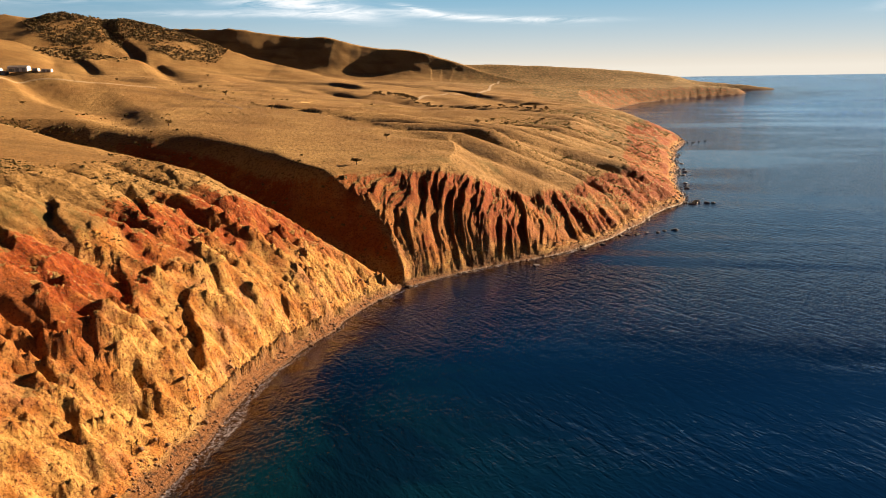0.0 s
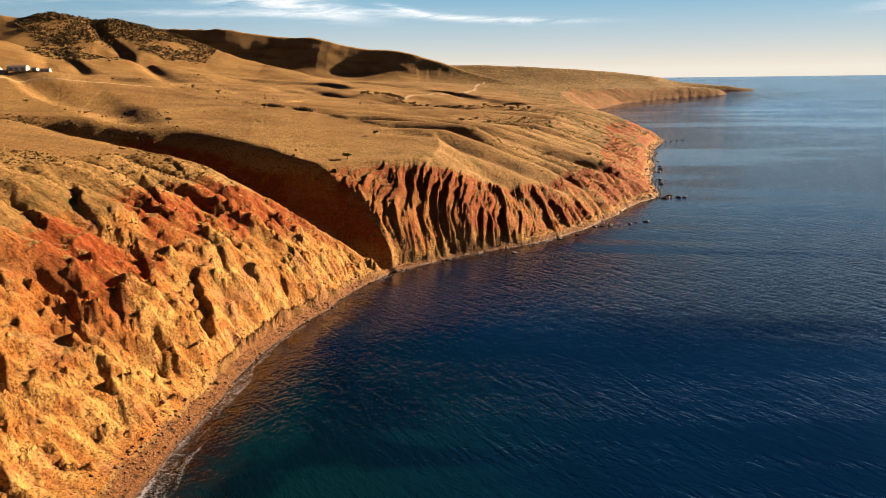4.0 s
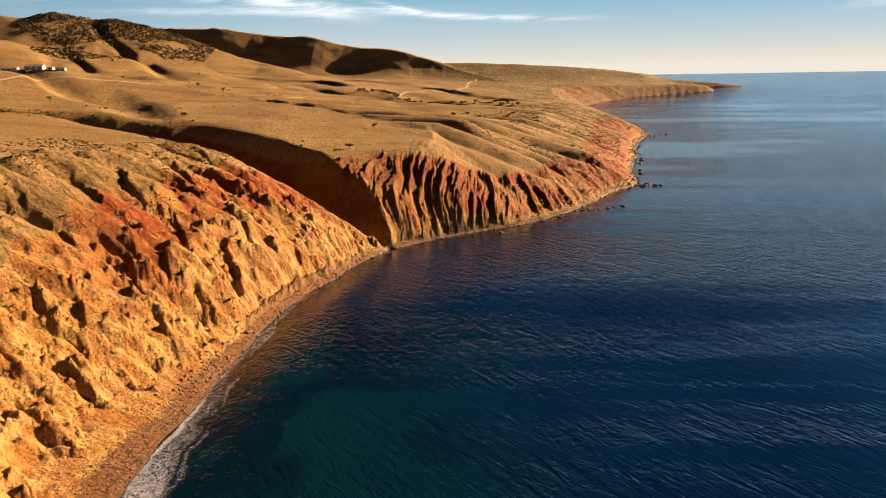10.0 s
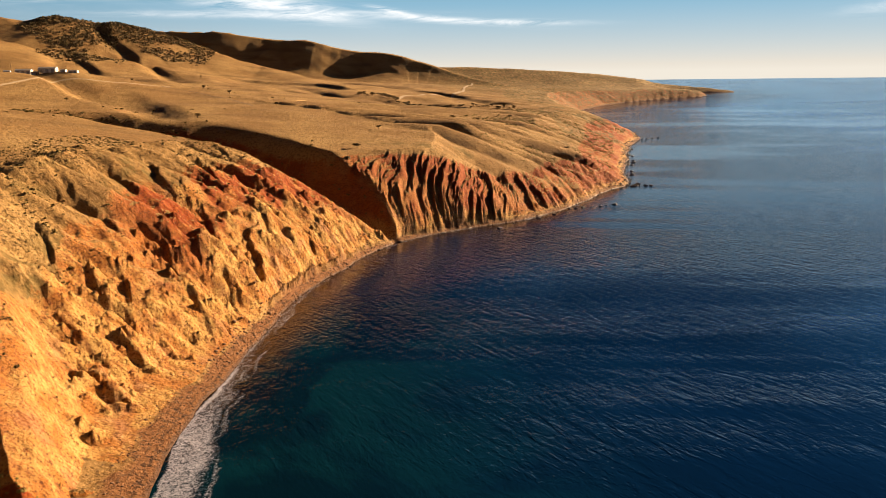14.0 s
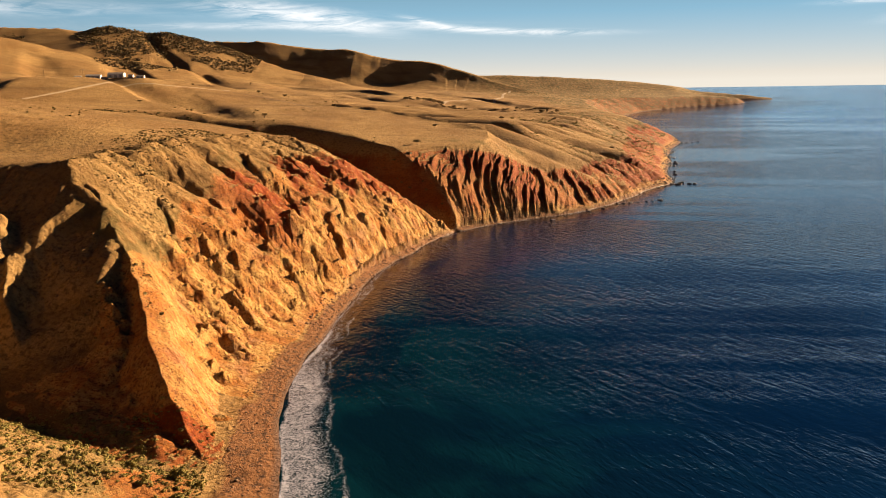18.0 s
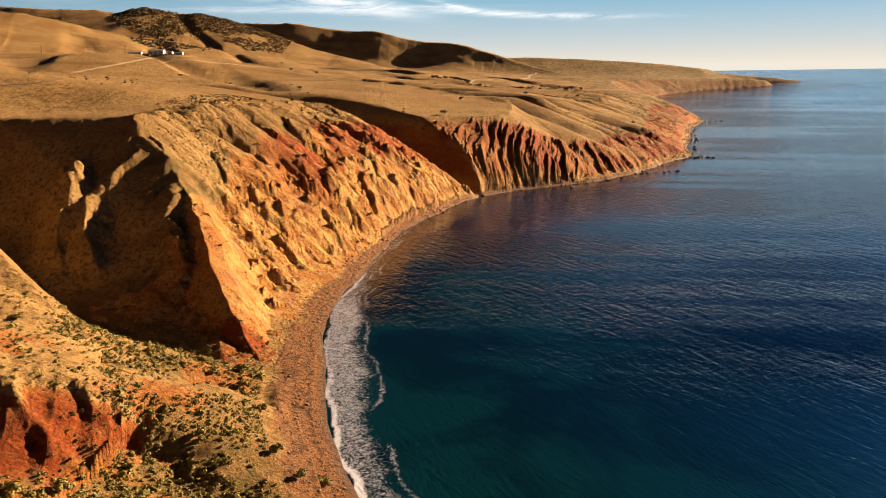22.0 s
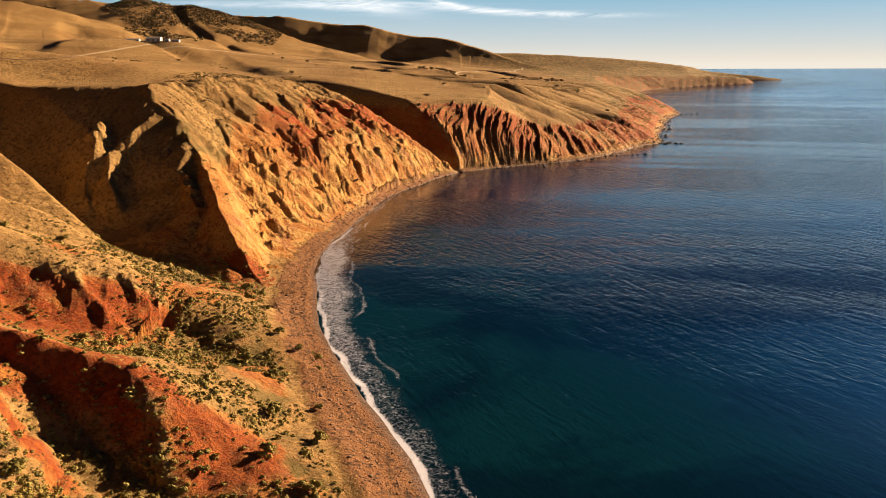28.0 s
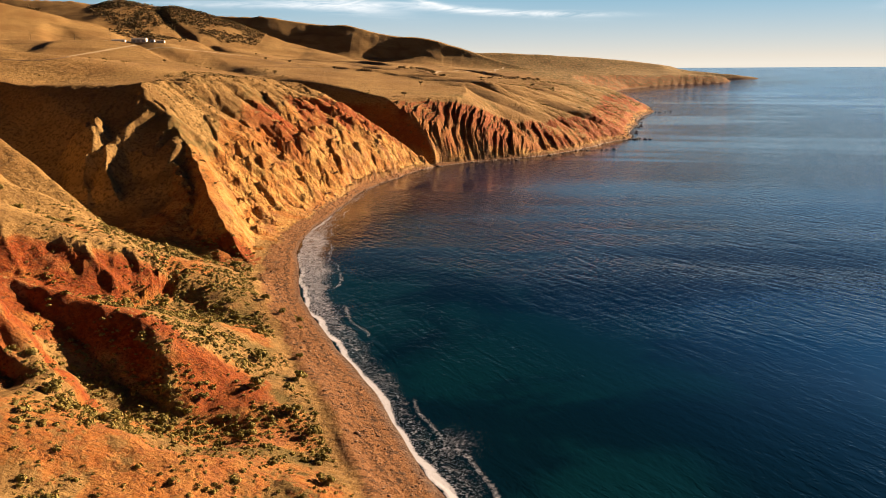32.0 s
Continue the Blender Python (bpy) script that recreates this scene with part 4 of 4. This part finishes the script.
def ground_at(x, y):
    z = height(np.atleast_1d(np.asarray(x, float)), np.atleast_1d(np.asarray(y, float)))
    return z


def stones(rng, xs, ys, sizes, name, material, label, category):
    shapes = [rock_shape(rng, rng.uniform(0.45, 0.8)) for _ in range(12)]
    zs = ground_at(xs, ys)
    vv, ff, base = [], [], 0
    for x, y, z, s in zip(xs, ys, zs, sizes):
        v, f = shapes[rng.integers(12)]
        a = rng.uniform(0, 6.283)
        c, d = math.cos(a), math.sin(a)
        w = v * s * rng.uniform(0.75, 1.25, 3)
        w = np.stack([w[:, 0] * c - w[:, 1] * d + x, w[:, 0] * d + w[:, 1] * c + y, w[:, 2] + z + s * 0.12], 1)
        vv.append(w)
        ff.append(f + base)
        base += len(v)
    ob = new(name, mesh_from(name, np.vstack(vv), np.vstack(ff), material))
    return tagged(ob, label, category, kind="stuff")


def scatter(rng, count, box, keep):
    """Places in a box (x0, y0, x1, y1) kept with the chance that keep gives."""
    n = count * 8
    x, y = rng.uniform(box[0], box[2], n), rng.uniform(box[1], box[3], n)
    masks = {}
    z = height(x, y, masks)
    ok = np.nonzero(rng.uniform(size=n) < keep(x, y, z, masks))[0][:count]
    return np.stack([x[ok], y[ok], z[ok]], 1)


def scrub_stuff(name, places, radii, tall, per, leaf, material, label, rng):
    v, f = leaf_cloud(rng, places + np.array([0, 0, 0.1]) * radii[:, None], radii, tall, per, leaf)
    ob = new(name, mesh_from(name, v, f, material))
    return tagged(ob, label, "shrubs", kind="stuff")


# ---------------------------------------------------------------- roads and tracks
def ribbon(name, line, width, material, label, lift=0.25):
    line = smooth_line(line, 3)
    seg = np.hypot(*np.diff(line, axis=0).T)
    run = np.concatenate([[0], np.cumsum(seg)])
    s = np.arange(0, run[-1], 3.0)
    px, py = np.interp(s, run, line[:, 0]), np.interp(s, run, line[:, 1])
    tx, ty = np.gradient(px), np.gradient(py)
    k = np.hypot(tx, ty)
    nx, ny = -ty / k, tx / k
    cols = np.linspace(-0.5, 0.5, 5)
    wob = width * (1 + 0.12 * rough(s, s * 0, 14, 2, 401))
    x = px[:, None] + nx[:, None] * cols * wob[:, None]
    y = py[:, None] + ny[:, None] * cols * wob[:, None]
    z = height(x, y) + lift - 0.22 * (2 * np.abs(cols)) ** 4
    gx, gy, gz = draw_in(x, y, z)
    ob = grid_mesh(name, np.stack([gx, gy, gz], -1).reshape(-1, 3), len(s), 5, {}, material)
    return tagged(ob, label, "road", kind="structure")


ribbon("road", [(-424, 600), (-415, 645), (-404, 695), (-399, 735), (-402, 775), (-391, 789), (-366, 790), (-344, 801), (-314, 823), (-290, 835)], 4.5, GRAVEL, "pale gravel farm road across dry grass")
ribbon("track", [(-300, 828), (-279, 820), (-255, 812), (-225, 782), (-200, 748), (-181, 716), (-170, 690)], 3.0, TRACK, "dark worn track over the dry plain", 0.12)
ribbon("road", [(-40, 1240), (-28, 1300), (0, 1330), (12, 1380), (28, 1430), (60, 1440)], 7.0, GRAVEL, "pale gravel road over the far plain")
ribbon("road", [(60, 1440), (90, 1700), (120, 2100), (150, 2500), (190, 2800)], 7.0, GRAVEL, "pale gravel road climbing the far slope", 0.6)
ribbon("track", [(-345, 212), (-305, 221), (-275, 228), (-262, 238), (-259, 252), (-266, 272), (-285, 290), (-318, 301), (-352, 306)], 2.6, TRACK, "worn earth vehicle track looping over dry grass", 0.12)

# ---------------------------------------------------------------- farm buildings
def shed(length, depth, eaves, wall, roof, doors, lean=False):
    """A gabled farm shed with its ridge along x."""
    root = new("farm_shed")
    th, rise = 0.15, depth * 0.16
    part("wall", box_mesh("wall", length, th, eaves, wall), root, at=pose(0, -depth / 2, 0))
    part("wall", box_mesh("wall", length, th, eaves, wall), root, at=pose(0, depth / 2, 0))
    for sx in (-1, 1):
        bm = bmesh.new()
        pts = [(-depth / 2, 0), (depth / 2, 0), (depth / 2, eaves), (0, eaves + rise), (-depth / 2, eaves)]
        face = bm.faces.new([bm.verts.new((0, a, b)) for a, b in pts])
        ext = bmesh.ops.extrude_face_region(bm, geom=[face])
        bmesh.ops.translate(bm, vec=(th, 0, 0), verts=[v for v in ext["geom"] if isinstance(v, bmesh.types.BMVert)])
        bmesh.ops.recalc_face_normals(bm, faces=bm.faces[:])
        me = bpy.data.meshes.new("gable")
        bm.to_mesh(me)
        bm.free()
        me.materials.append(wall)
        part("gable", me, root, at=pose(sx * length / 2 - (th if sx > 0 else 0), 0, 0))
    slope = math.hypot(depth / 2 + 0.4, rise)
    tip = math.degrees(math.atan2(rise, depth / 2))
    for sy in (-1, 1):
        sheet = part("roof_sheet", box_mesh("roof_sheet", length + 0.8, slope, 0.08, roof, 0.01), root)
        sheet.matrix_basis = pose(0, sy * (depth / 4 + 0.1), eaves + rise / 2 + 0.05, -sy * tip, 0, 0)
    part("ridge_cap", box_mesh("ridge_cap", length + 0.8, 0.5, 0.12, roof, 0.02), root, at=pose(0, 0, eaves + rise + 0.05))
    for k in range(doors):
        x = (k + 0.5) / doors * length - length / 2
        part("door", box_mesh("door", length / doors * 0.55, 0.1, eaves * 0.78, DOOR), root, "dark sliding door", at=pose(x, -depth / 2 - 0.12, 0))
    if lean:
        part("lean_to_roof", box_mesh("lean_to_roof", length * 0.4, 3.4, 0.08, roof, 0.01), root, at=pose(-length * 0.3, -depth / 2 - 1.6, eaves * 0.72, 8, 0, 0))
        for x in (-0.48, -0.12):
            part("post", box_mesh("post", 0.18, 0.18, eaves * 0.70, POLE_WOOD, 0.02), root, at=pose(length * x, -depth / 2 - 3.1, 0))
    return root


for x, y, length, depth, eaves, wall, doors, lean, turn, label in (
        (-459, 838, 17, 9, 5.0, WHITE_WALL, 3, False, 8, "long white farm shed with a pale iron roof"),
        (-429, 833, 19, 9, 4.8, WHITE_WALL, 3, True, 4, "white farm shed with a lean-to on dry grass"),
        (-480, 842, 7, 6, 3.0, WHITE_WALL, 1, False, 14, "small white outbuilding beside the sheds"),
        (-441, 826, 7, 5, 3.2, RUST_WALL, 1, False, 0, "low weathered brown outbuilding"),
        (-410, 829, 6, 4, 2.6, WHITE_WALL, 1, False, -6, "small white hut with an iron roof"),
        (-398, 827, 10, 4, 2.6, WHITE_WALL, 2, False, -4, "low white store with an iron roof"),
        # two unclear white dots on the plain, given made-up shed shapes
        (-108, 815, 4, 3, 2.2, WHITE_WALL, 1, False, 10, "tiny shed shape for an unclear white dot on the plain"),
        (-100, 818, 3, 2.5, 2.0, WHITE_WALL, 1, False, 20, "smaller shed shape for a second unclear white dot on the plain")):
    ob = shed(length, depth, eaves, wall, IRON_ROOF, doors, lean)
    ob.matrix_basis = pose(x, y, float(ground_at(x, y)[0]) - 0.15, 0, 0, turn)
    tagged(ob, label, "shed", group="farm buildings" if x < -300 else "")


def power_pole():
    root = new("power_pole")
    bm = bmesh.new()
    bmesh.ops.create_cone(bm, cap_ends=True, segments=10, radius1=0.2, radius2=0.13, depth=10.5)
    bmesh.ops.translate(bm, vec=(0, 0, 5.0), verts=bm.verts)
    me = bpy.data.meshes.new("post")
    bm.to_mesh(me)
    bm.free()
    me.materials.append(POLE_WOOD)
    part("post", me, root)
    arm = part("crossarm", box_mesh("crossarm", 2.4, 0.14, 0.16, POLE_WOOD, 0.02), root, at=pose(0, 0.16, 9.3))
    for x in (-1.0, 0.0, 1.0):
        part("insulator", box_mesh("insulator", 0.12, 0.12, 0.25, WHITE_WALL, 0.03), arm, "pale ceramic insulator", at=pose(x, 0, 0.16))
    return root


first = power_pole()
spots = [(-512, 822), (-560, 800), (-455, 800)]
tagged(first, "grey wooden power pole with a crossarm on dry grass", "power pole", group="power poles")
first.matrix_basis = pose(*spots[0], float(ground_at(*spots[0])[0]) - 0.2, 0, 0, 30)
for sx, sy in spots[1:]:
    copy_thing(first, pose(sx, sy, float(ground_at(sx, sy)[0]) - 0.2, 0, 0, 30))


# ---------------------------------------------------------------- trees and large shrubs
def trunk_mesh(name, rng, tall, thick, limbs):
    """A leaning tapered trunk that forks into limbs."""
    vv, ff, base = [], [], 0

    def tube(points, r0, r1):
        nonlocal base
        n = len(points)
        ring = 6
        for i, p in enumerate(points):
            r = r0 + (r1 - r0) * i / (n - 1)
            for k in range(ring):
                a = 6.283 * k / ring
                vv.append((p[0] + r * math.cos(a), p[1] + r * math.sin(a), p[2]))
        for i in range(n - 1):
            for k in range(ring):
                a, b = base + i * ring + k, base + i * ring + (k + 1) % ring
                ff.append((a, b, b + ring, a + ring))
        base += n * ring

    lean = rng.uniform(-0.12, 0.12, 2) * tall
    fork = np.array([lean[0] * 0.5, lean[1] * 0.5, tall * 0.42])
    tube([np.array([0, 0, -0.3]), fork * 0.5 + rng.uniform(-0.05, 0.05, 3), fork], thick, thick * 0.7)
    for i in range(limbs):
        a = 6.283 * i / limbs + rng.uniform(-0.4, 0.4)
        end = np.array([math.cos(a) * tall * 0.33, math.sin(a) * tall * 0.33, tall * rng.uniform(0.72, 0.86)])
        tube([fork - np.array([0, 0, 0.1]), fork * 0.5 + end * 0.5 + np.array([0, 0, 0.05 * tall]), end], thick * 0.55, thick * 0.2)
    return mesh_from(name, vv, ff, BARK, True)


def woody(kind, seed, tall, spread, low, per, leaf_mat, thick):
    """A tree or shrub: a forked stem and an uneven crown of leaf sprays."""
    rng = np.random.default_rng(seed)
    root = new(kind)
    part("trunk", trunk_mesh("trunk", rng, tall, thick, 5), root, "grey-brown forked stem")
    n = 11
    a, r = rng.uniform(0, 6.283, n), np.sqrt(rng.uniform(0, 1, n)) * spread * 0.72
    c = np.stack([np.cos(a) * r, np.sin(a) * r, tall * (low + (1 - low) * rng.uniform(0.25, 0.85, n) * (1 - 0.35 * (r / spread) ** 2))], 1)
    v, f = leaf_cloud(rng, c, rng.uniform(0.28, 0.46, n) * spread, 0.8, per, 0.26)
    part("crown", mesh_from("crown", v, f, leaf_mat), root, "uneven dark green crown")
    return root


def plant(kinds, places, label, category, group, seed, spread=(0.75, 1.25)):
    rng = np.random.default_rng(seed)
    zs = ground_at([p[0] for p in places], [p[1] for p in places])
    used = set()
    for (x, y), z in zip(places, zs):
        proto = kinds[int(rng.integers(len(kinds)))]
        s = float(rng.uniform(*spread))
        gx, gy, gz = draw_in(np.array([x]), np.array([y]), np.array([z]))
        m = pose(float(gx[0]), float(gy[0]), float(gz[0]) - 0.1, 0, 0, float(rng.uniform(0, 360)))
        if proto.name in used:
            ob = copy_thing(proto, m)
        else:
            ob = proto
            ob.matrix_basis = m
            used.add(proto.name)
        ob.scale = (s, s, s * float(rng.uniform(0.85, 1.15)))
        tagged(ob, label, category, group=group)
    for proto in kinds:
        if proto.name not in used:
            for o in (*proto.children_recursive, proto):
                bpy.data.objects.remove(o)


rng = np.random.default_rng(11)
row = smooth_line([(-104, 1170), (-70, 1190), (-44, 1150), (-30, 1085), (2, 1040), (30, 1052), (60, 1056), (84, 1048), (113, 1052), (140, 1070)], 2)
run = np.concatenate([[0], np.cumsum(np.hypot(*np.diff(row, axis=0).T))])
where = []
for s in np.sort(rng.uniform(0, run[-1], 104)):
    px, py = np.interp(s, run, row[:, 0]), np.interp(s, run, row[:, 1])
    where.append((px + rng.normal(0, 2.0), py + rng.normal(0, 5.0) + (14 if rng.uniform() < 0.35 else 0)))
plant([woody("roadside_tree", 20 + i, 4.6, 2.9, 0.25, 26, LEAF_TREE, 0.22) for i in range(4)], where,
      "dark low tree in a windbreak row on dry grass", "tree", "windbreak trees", 12, (0.6, 1.25))
lone = [(-52, 475), (88, 735), (150, 724), (-148, 700), (-330, 640), (-430, 1500), (-300, 1010), (-240, 900), (10, 640), (60, 780), (132, 850), (-190, 560),
        (-40, 560), (30, 720), (110, 905), (-360, 905), (-500, 905), (-540, 870), (-468, 862), (-412, 850)]
plant([woody("lone_tree", 40 + i, 4.4, 3.0, 0.2, 30, LEAF_TREE, 0.25) for i in range(3)], lone,
      "lone dark spreading tree on the dry grass plain", "tree", "lone trees", 13, (0.6, 1.2))
bushes = [(-64, -35), (-60, -31), (-71, -28), (-57, -44), (-66, -58), (-75, -50), (-88, -30), (-80, -38), (-52, -70), (-60, -82), (-48, -92), (-56, -104),
          (-46, -112), (-40, -120), (-52, -128), (-36, -132), (-44, -140), (-33, -146), (-66, -112), (-70, -128), (-78, -134), (-90, -132), (-84, -140),
          (-98, -44), (-104, -60), (-96, -66), (-110, -66), (-90, -78), (-76, -72), (-84, -60), (-118, -70), (-102, 22), (-96, 30), (-108, 30), (-92, 18),
          (-118, 36), (-126, 40), (-100, 12), (-86, 8), (-80, -6), (-128, 44), (-152, 12), (-176, 10), (-160, -10), (-142, 34)]
plant([woody("coastal_shrub", 60 + i, 2.1, 2.2, 0.05, 90, LEAF_GREEN, 0.09) for i in range(4)], bushes,
      "dense olive-green coastal shrub on sandy ground", "shrub", "coastal shrubs", 14, (0.55, 1.25))

# scrub that nobody could count
rng = np.random.default_rng(15)
low = scatter(rng, 7000, (-165, -190, -20, 60), lambda x, y, z, m: np.where((m["u"] > 18) & (z < 36), ease(-0.3, 0.4, rough(x, y, 17, 3, 501) + 0.1) * (1 - 0.75 * m["bare"]) * np.where(z < 24, 1, 0.18), 0))
scrub_stuff("low_scrub", low, rng.gamma(2.6, 0.13, len(low)) + 0.18, 0.7, 40, 0.27, LEAF_GREEN, "low olive saltbush scrub on sandy ground", rng)
face = scatter(rng, 2600, (-190, 90, 10, 400), lambda x, y, z, m: np.where((m["t"] > 0.18) & (m["u"] < 130), ease(0.05, 0.5, rough(x, y, 34, 3, 503)) * np.where(m["t"] > 0.45, 1, 0.25), 0))
scrub_stuff("cliff_scrub", face, rng.gamma(2.2, 0.12, len(face)) + 0.15, 0.6, 12, 0.5, LEAF, "dark scrub clinging to the cliff slope", rng)
head = scatter(rng, 3600, (20, 440, 400, 1250), lambda x, y, z, m: np.where((m["t"] > 0.3) & (m["u"] < 190), ease(-0.05, 0.4, rough(x, y, 60, 3, 505)) * ease(560, 720, m["sy"] + 0.6 * m["u"]), 0))
scrub_stuff("headland_scrub", head, rng.gamma(2.6, 0.17, len(head)) + 0.25, 0.55, 9, 0.6, LEAF_GREEN, "olive scrub on the headland slope", rng)
plain = scatter(rng, 900, (-420, 200, 160, 1150), lambda x, y, z, m: np.where(m["u"] > 110, 0.25 * ease(0.1, 0.5, rough(x, y, 90, 3, 507)), 0))
scrub_stuff("plain_scrub", plain, rng.gamma(2.2, 0.2, len(plain)) + 0.25, 0.5, 9, 0.6, LEAF, "scattered dark tussocks on the dry plain", rng)
gorge = scatter(rng, 1000, (-330, 330, -20, 560), lambda x, y, z, m: np.where(m["u"] > 15, np.exp(-(along(x.astype(np.float32), y.astype(np.float32), GORGE)[0] / 22) ** 2), 0))
scrub_stuff("gorge_scrub", gorge, rng.gamma(2.5, 0.22, len(gorge)) + 0.25, 0.6, 12, 0.5, LEAF, "dark scrub in the bed of the gorge", rng)
wood = scatter(rng, 6500, (-1300, 1500, -520, 2060), lambda x, y, z, m: ease(-0.05, 0.3, rough(x, y, 170, 3, 509) + 0.6 * np.exp(-((x + 640) / 130) ** 2 - ((y - 1880) / 90) ** 2) + 0.45 * np.exp(-((x + 880) / 170) ** 2 - ((y - 1960) / 60) ** 2) - 0.15) * ease(140, 165, z) * 0.45)
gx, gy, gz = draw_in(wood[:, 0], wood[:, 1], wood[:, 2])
scrub_stuff("hill_woodland", np.stack([gx, gy, gz], 1), rng.uniform(1.6, 4.0, len(wood)), 0.75, 9, 0.5, LEAF_TREE, "dark low woodland on the hillside", rng)

# ---------------------------------------------------------------- stones of the shore
rng = np.random.default_rng(17)


def by_shore(count, y0, y1, off0, off1):
    """Places along the shore between two stations, at a distance inland (minus: out to sea)."""
    s0, s1 = np.interp([y0, y1], SHORE_LINE[:, 1], SHORE_RUN)
    s, d = rng.uniform(s0, s1, count), rng.uniform(off0, off1, count)
    x, y = np.interp(s, SHORE_RUN, SHORE_LINE[:, 0]), np.interp(s, SHORE_RUN, SHORE_LINE[:, 1])
    e = 0.5
    tx = np.interp(s + e, SHORE_RUN, SHORE_LINE[:, 0]) - np.interp(s - e, SHORE_RUN, SHORE_LINE[:, 0])
    ty = np.interp(s + e, SHORE_RUN, SHORE_LINE[:, 1]) - np.interp(s - e, SHORE_RUN, SHORE_LINE[:, 1])
    return x - ty * d, y + tx * d


x, y = by_shore(2600, 170, 700, -3, 9)
stones(rng, x, y, rng.gamma(2.0, 0.12, len(x)) + 0.12, "shore_rubble", STONE, "brown rubble along the foot of the cliffs", "stones")
x, y = by_shore(2200, -170, 170, 2, 14)
stones(rng, x, y, rng.gamma(2.0, 0.07, len(x)) + 0.08, "beach_shingle", STONE, "brown shingle on the beach", "stones")
x, y = by_shore(1200, 640, 1260, -5, 8)
stones(rng, x, y, rng.gamma(2.0, 0.22, len(x)) + 0.2, "headland_rubble", DARK_STONE, "dark rubble at the foot of the headland", "stones")


def boulder(seed):
    r = np.random.default_rng(seed)
    bm = bmesh.new()
    bmesh.ops.create_icosphere(bm, subdivisions=3, radius=1.0)
    cuts = r.normal(size=(7, 3))
    cuts /= np.linalg.norm(cuts, axis=1)[:, None]
    for v in bm.verts:
        c = np.array(v.co)
        for k, w in enumerate(cuts):
            over = c @ w - (0.55 + 0.06 * k)
            if over > 0:
                c = c - w * over * 0.85
        c = c * (1 + 0.14 * noise.noise(Vector(c * 2.3 + seed)))
        v.co = (c[0] * 1.2, c[1] * 0.9, c[2] * 0.6)
    me = bpy.data.meshes.new("reef_rock")
    bm.to_mesh(me)
    bm.free()
    me.materials.append(DARK_STONE)
    return new("reef_rock", me)


rocks = [boulder(i) for i in range(4)]
reef = [(206, 662), (212, 663), (219, 665), (224, 664), (210, 668), (202, 672), (214, 676), (118, 533), (124, 536), (131, 538), (138, 541), (146, 543),
        (152, 548), (160, 550), (228, 752), (233, 772), (238, 790), (254, 850), (264, 880), (270, 905), (284, 960), (310, 1060), (322, 1090), (378, 1230), (386, 1250), (398, 1262),
        (410, 1268), (-48, 338), (52, 452), (64, 470), (86, 492), (101, 506), (-61, 322), (-20, 408), (10, 436), (-33, 383)]
spin = np.random.default_rng(19)
for i, (x, y) in enumerate(reef):
    m = pose(x, y, 0.0, 0, 0, float(spin.uniform(0, 360)))
    if i < 4:
        ob = rocks[i]
        ob.matrix_basis = m
    else:
        ob = copy_thing(rocks[i % 4], m)
    k = float(spin.uniform(1.0, 2.6)) * (1.15 if y > 600 else 0.9)
    ob.scale = (k, k, k * 0.85)
    tagged(ob, "dark wet rock standing in the water off the shore", "rock", group="reef rocks")
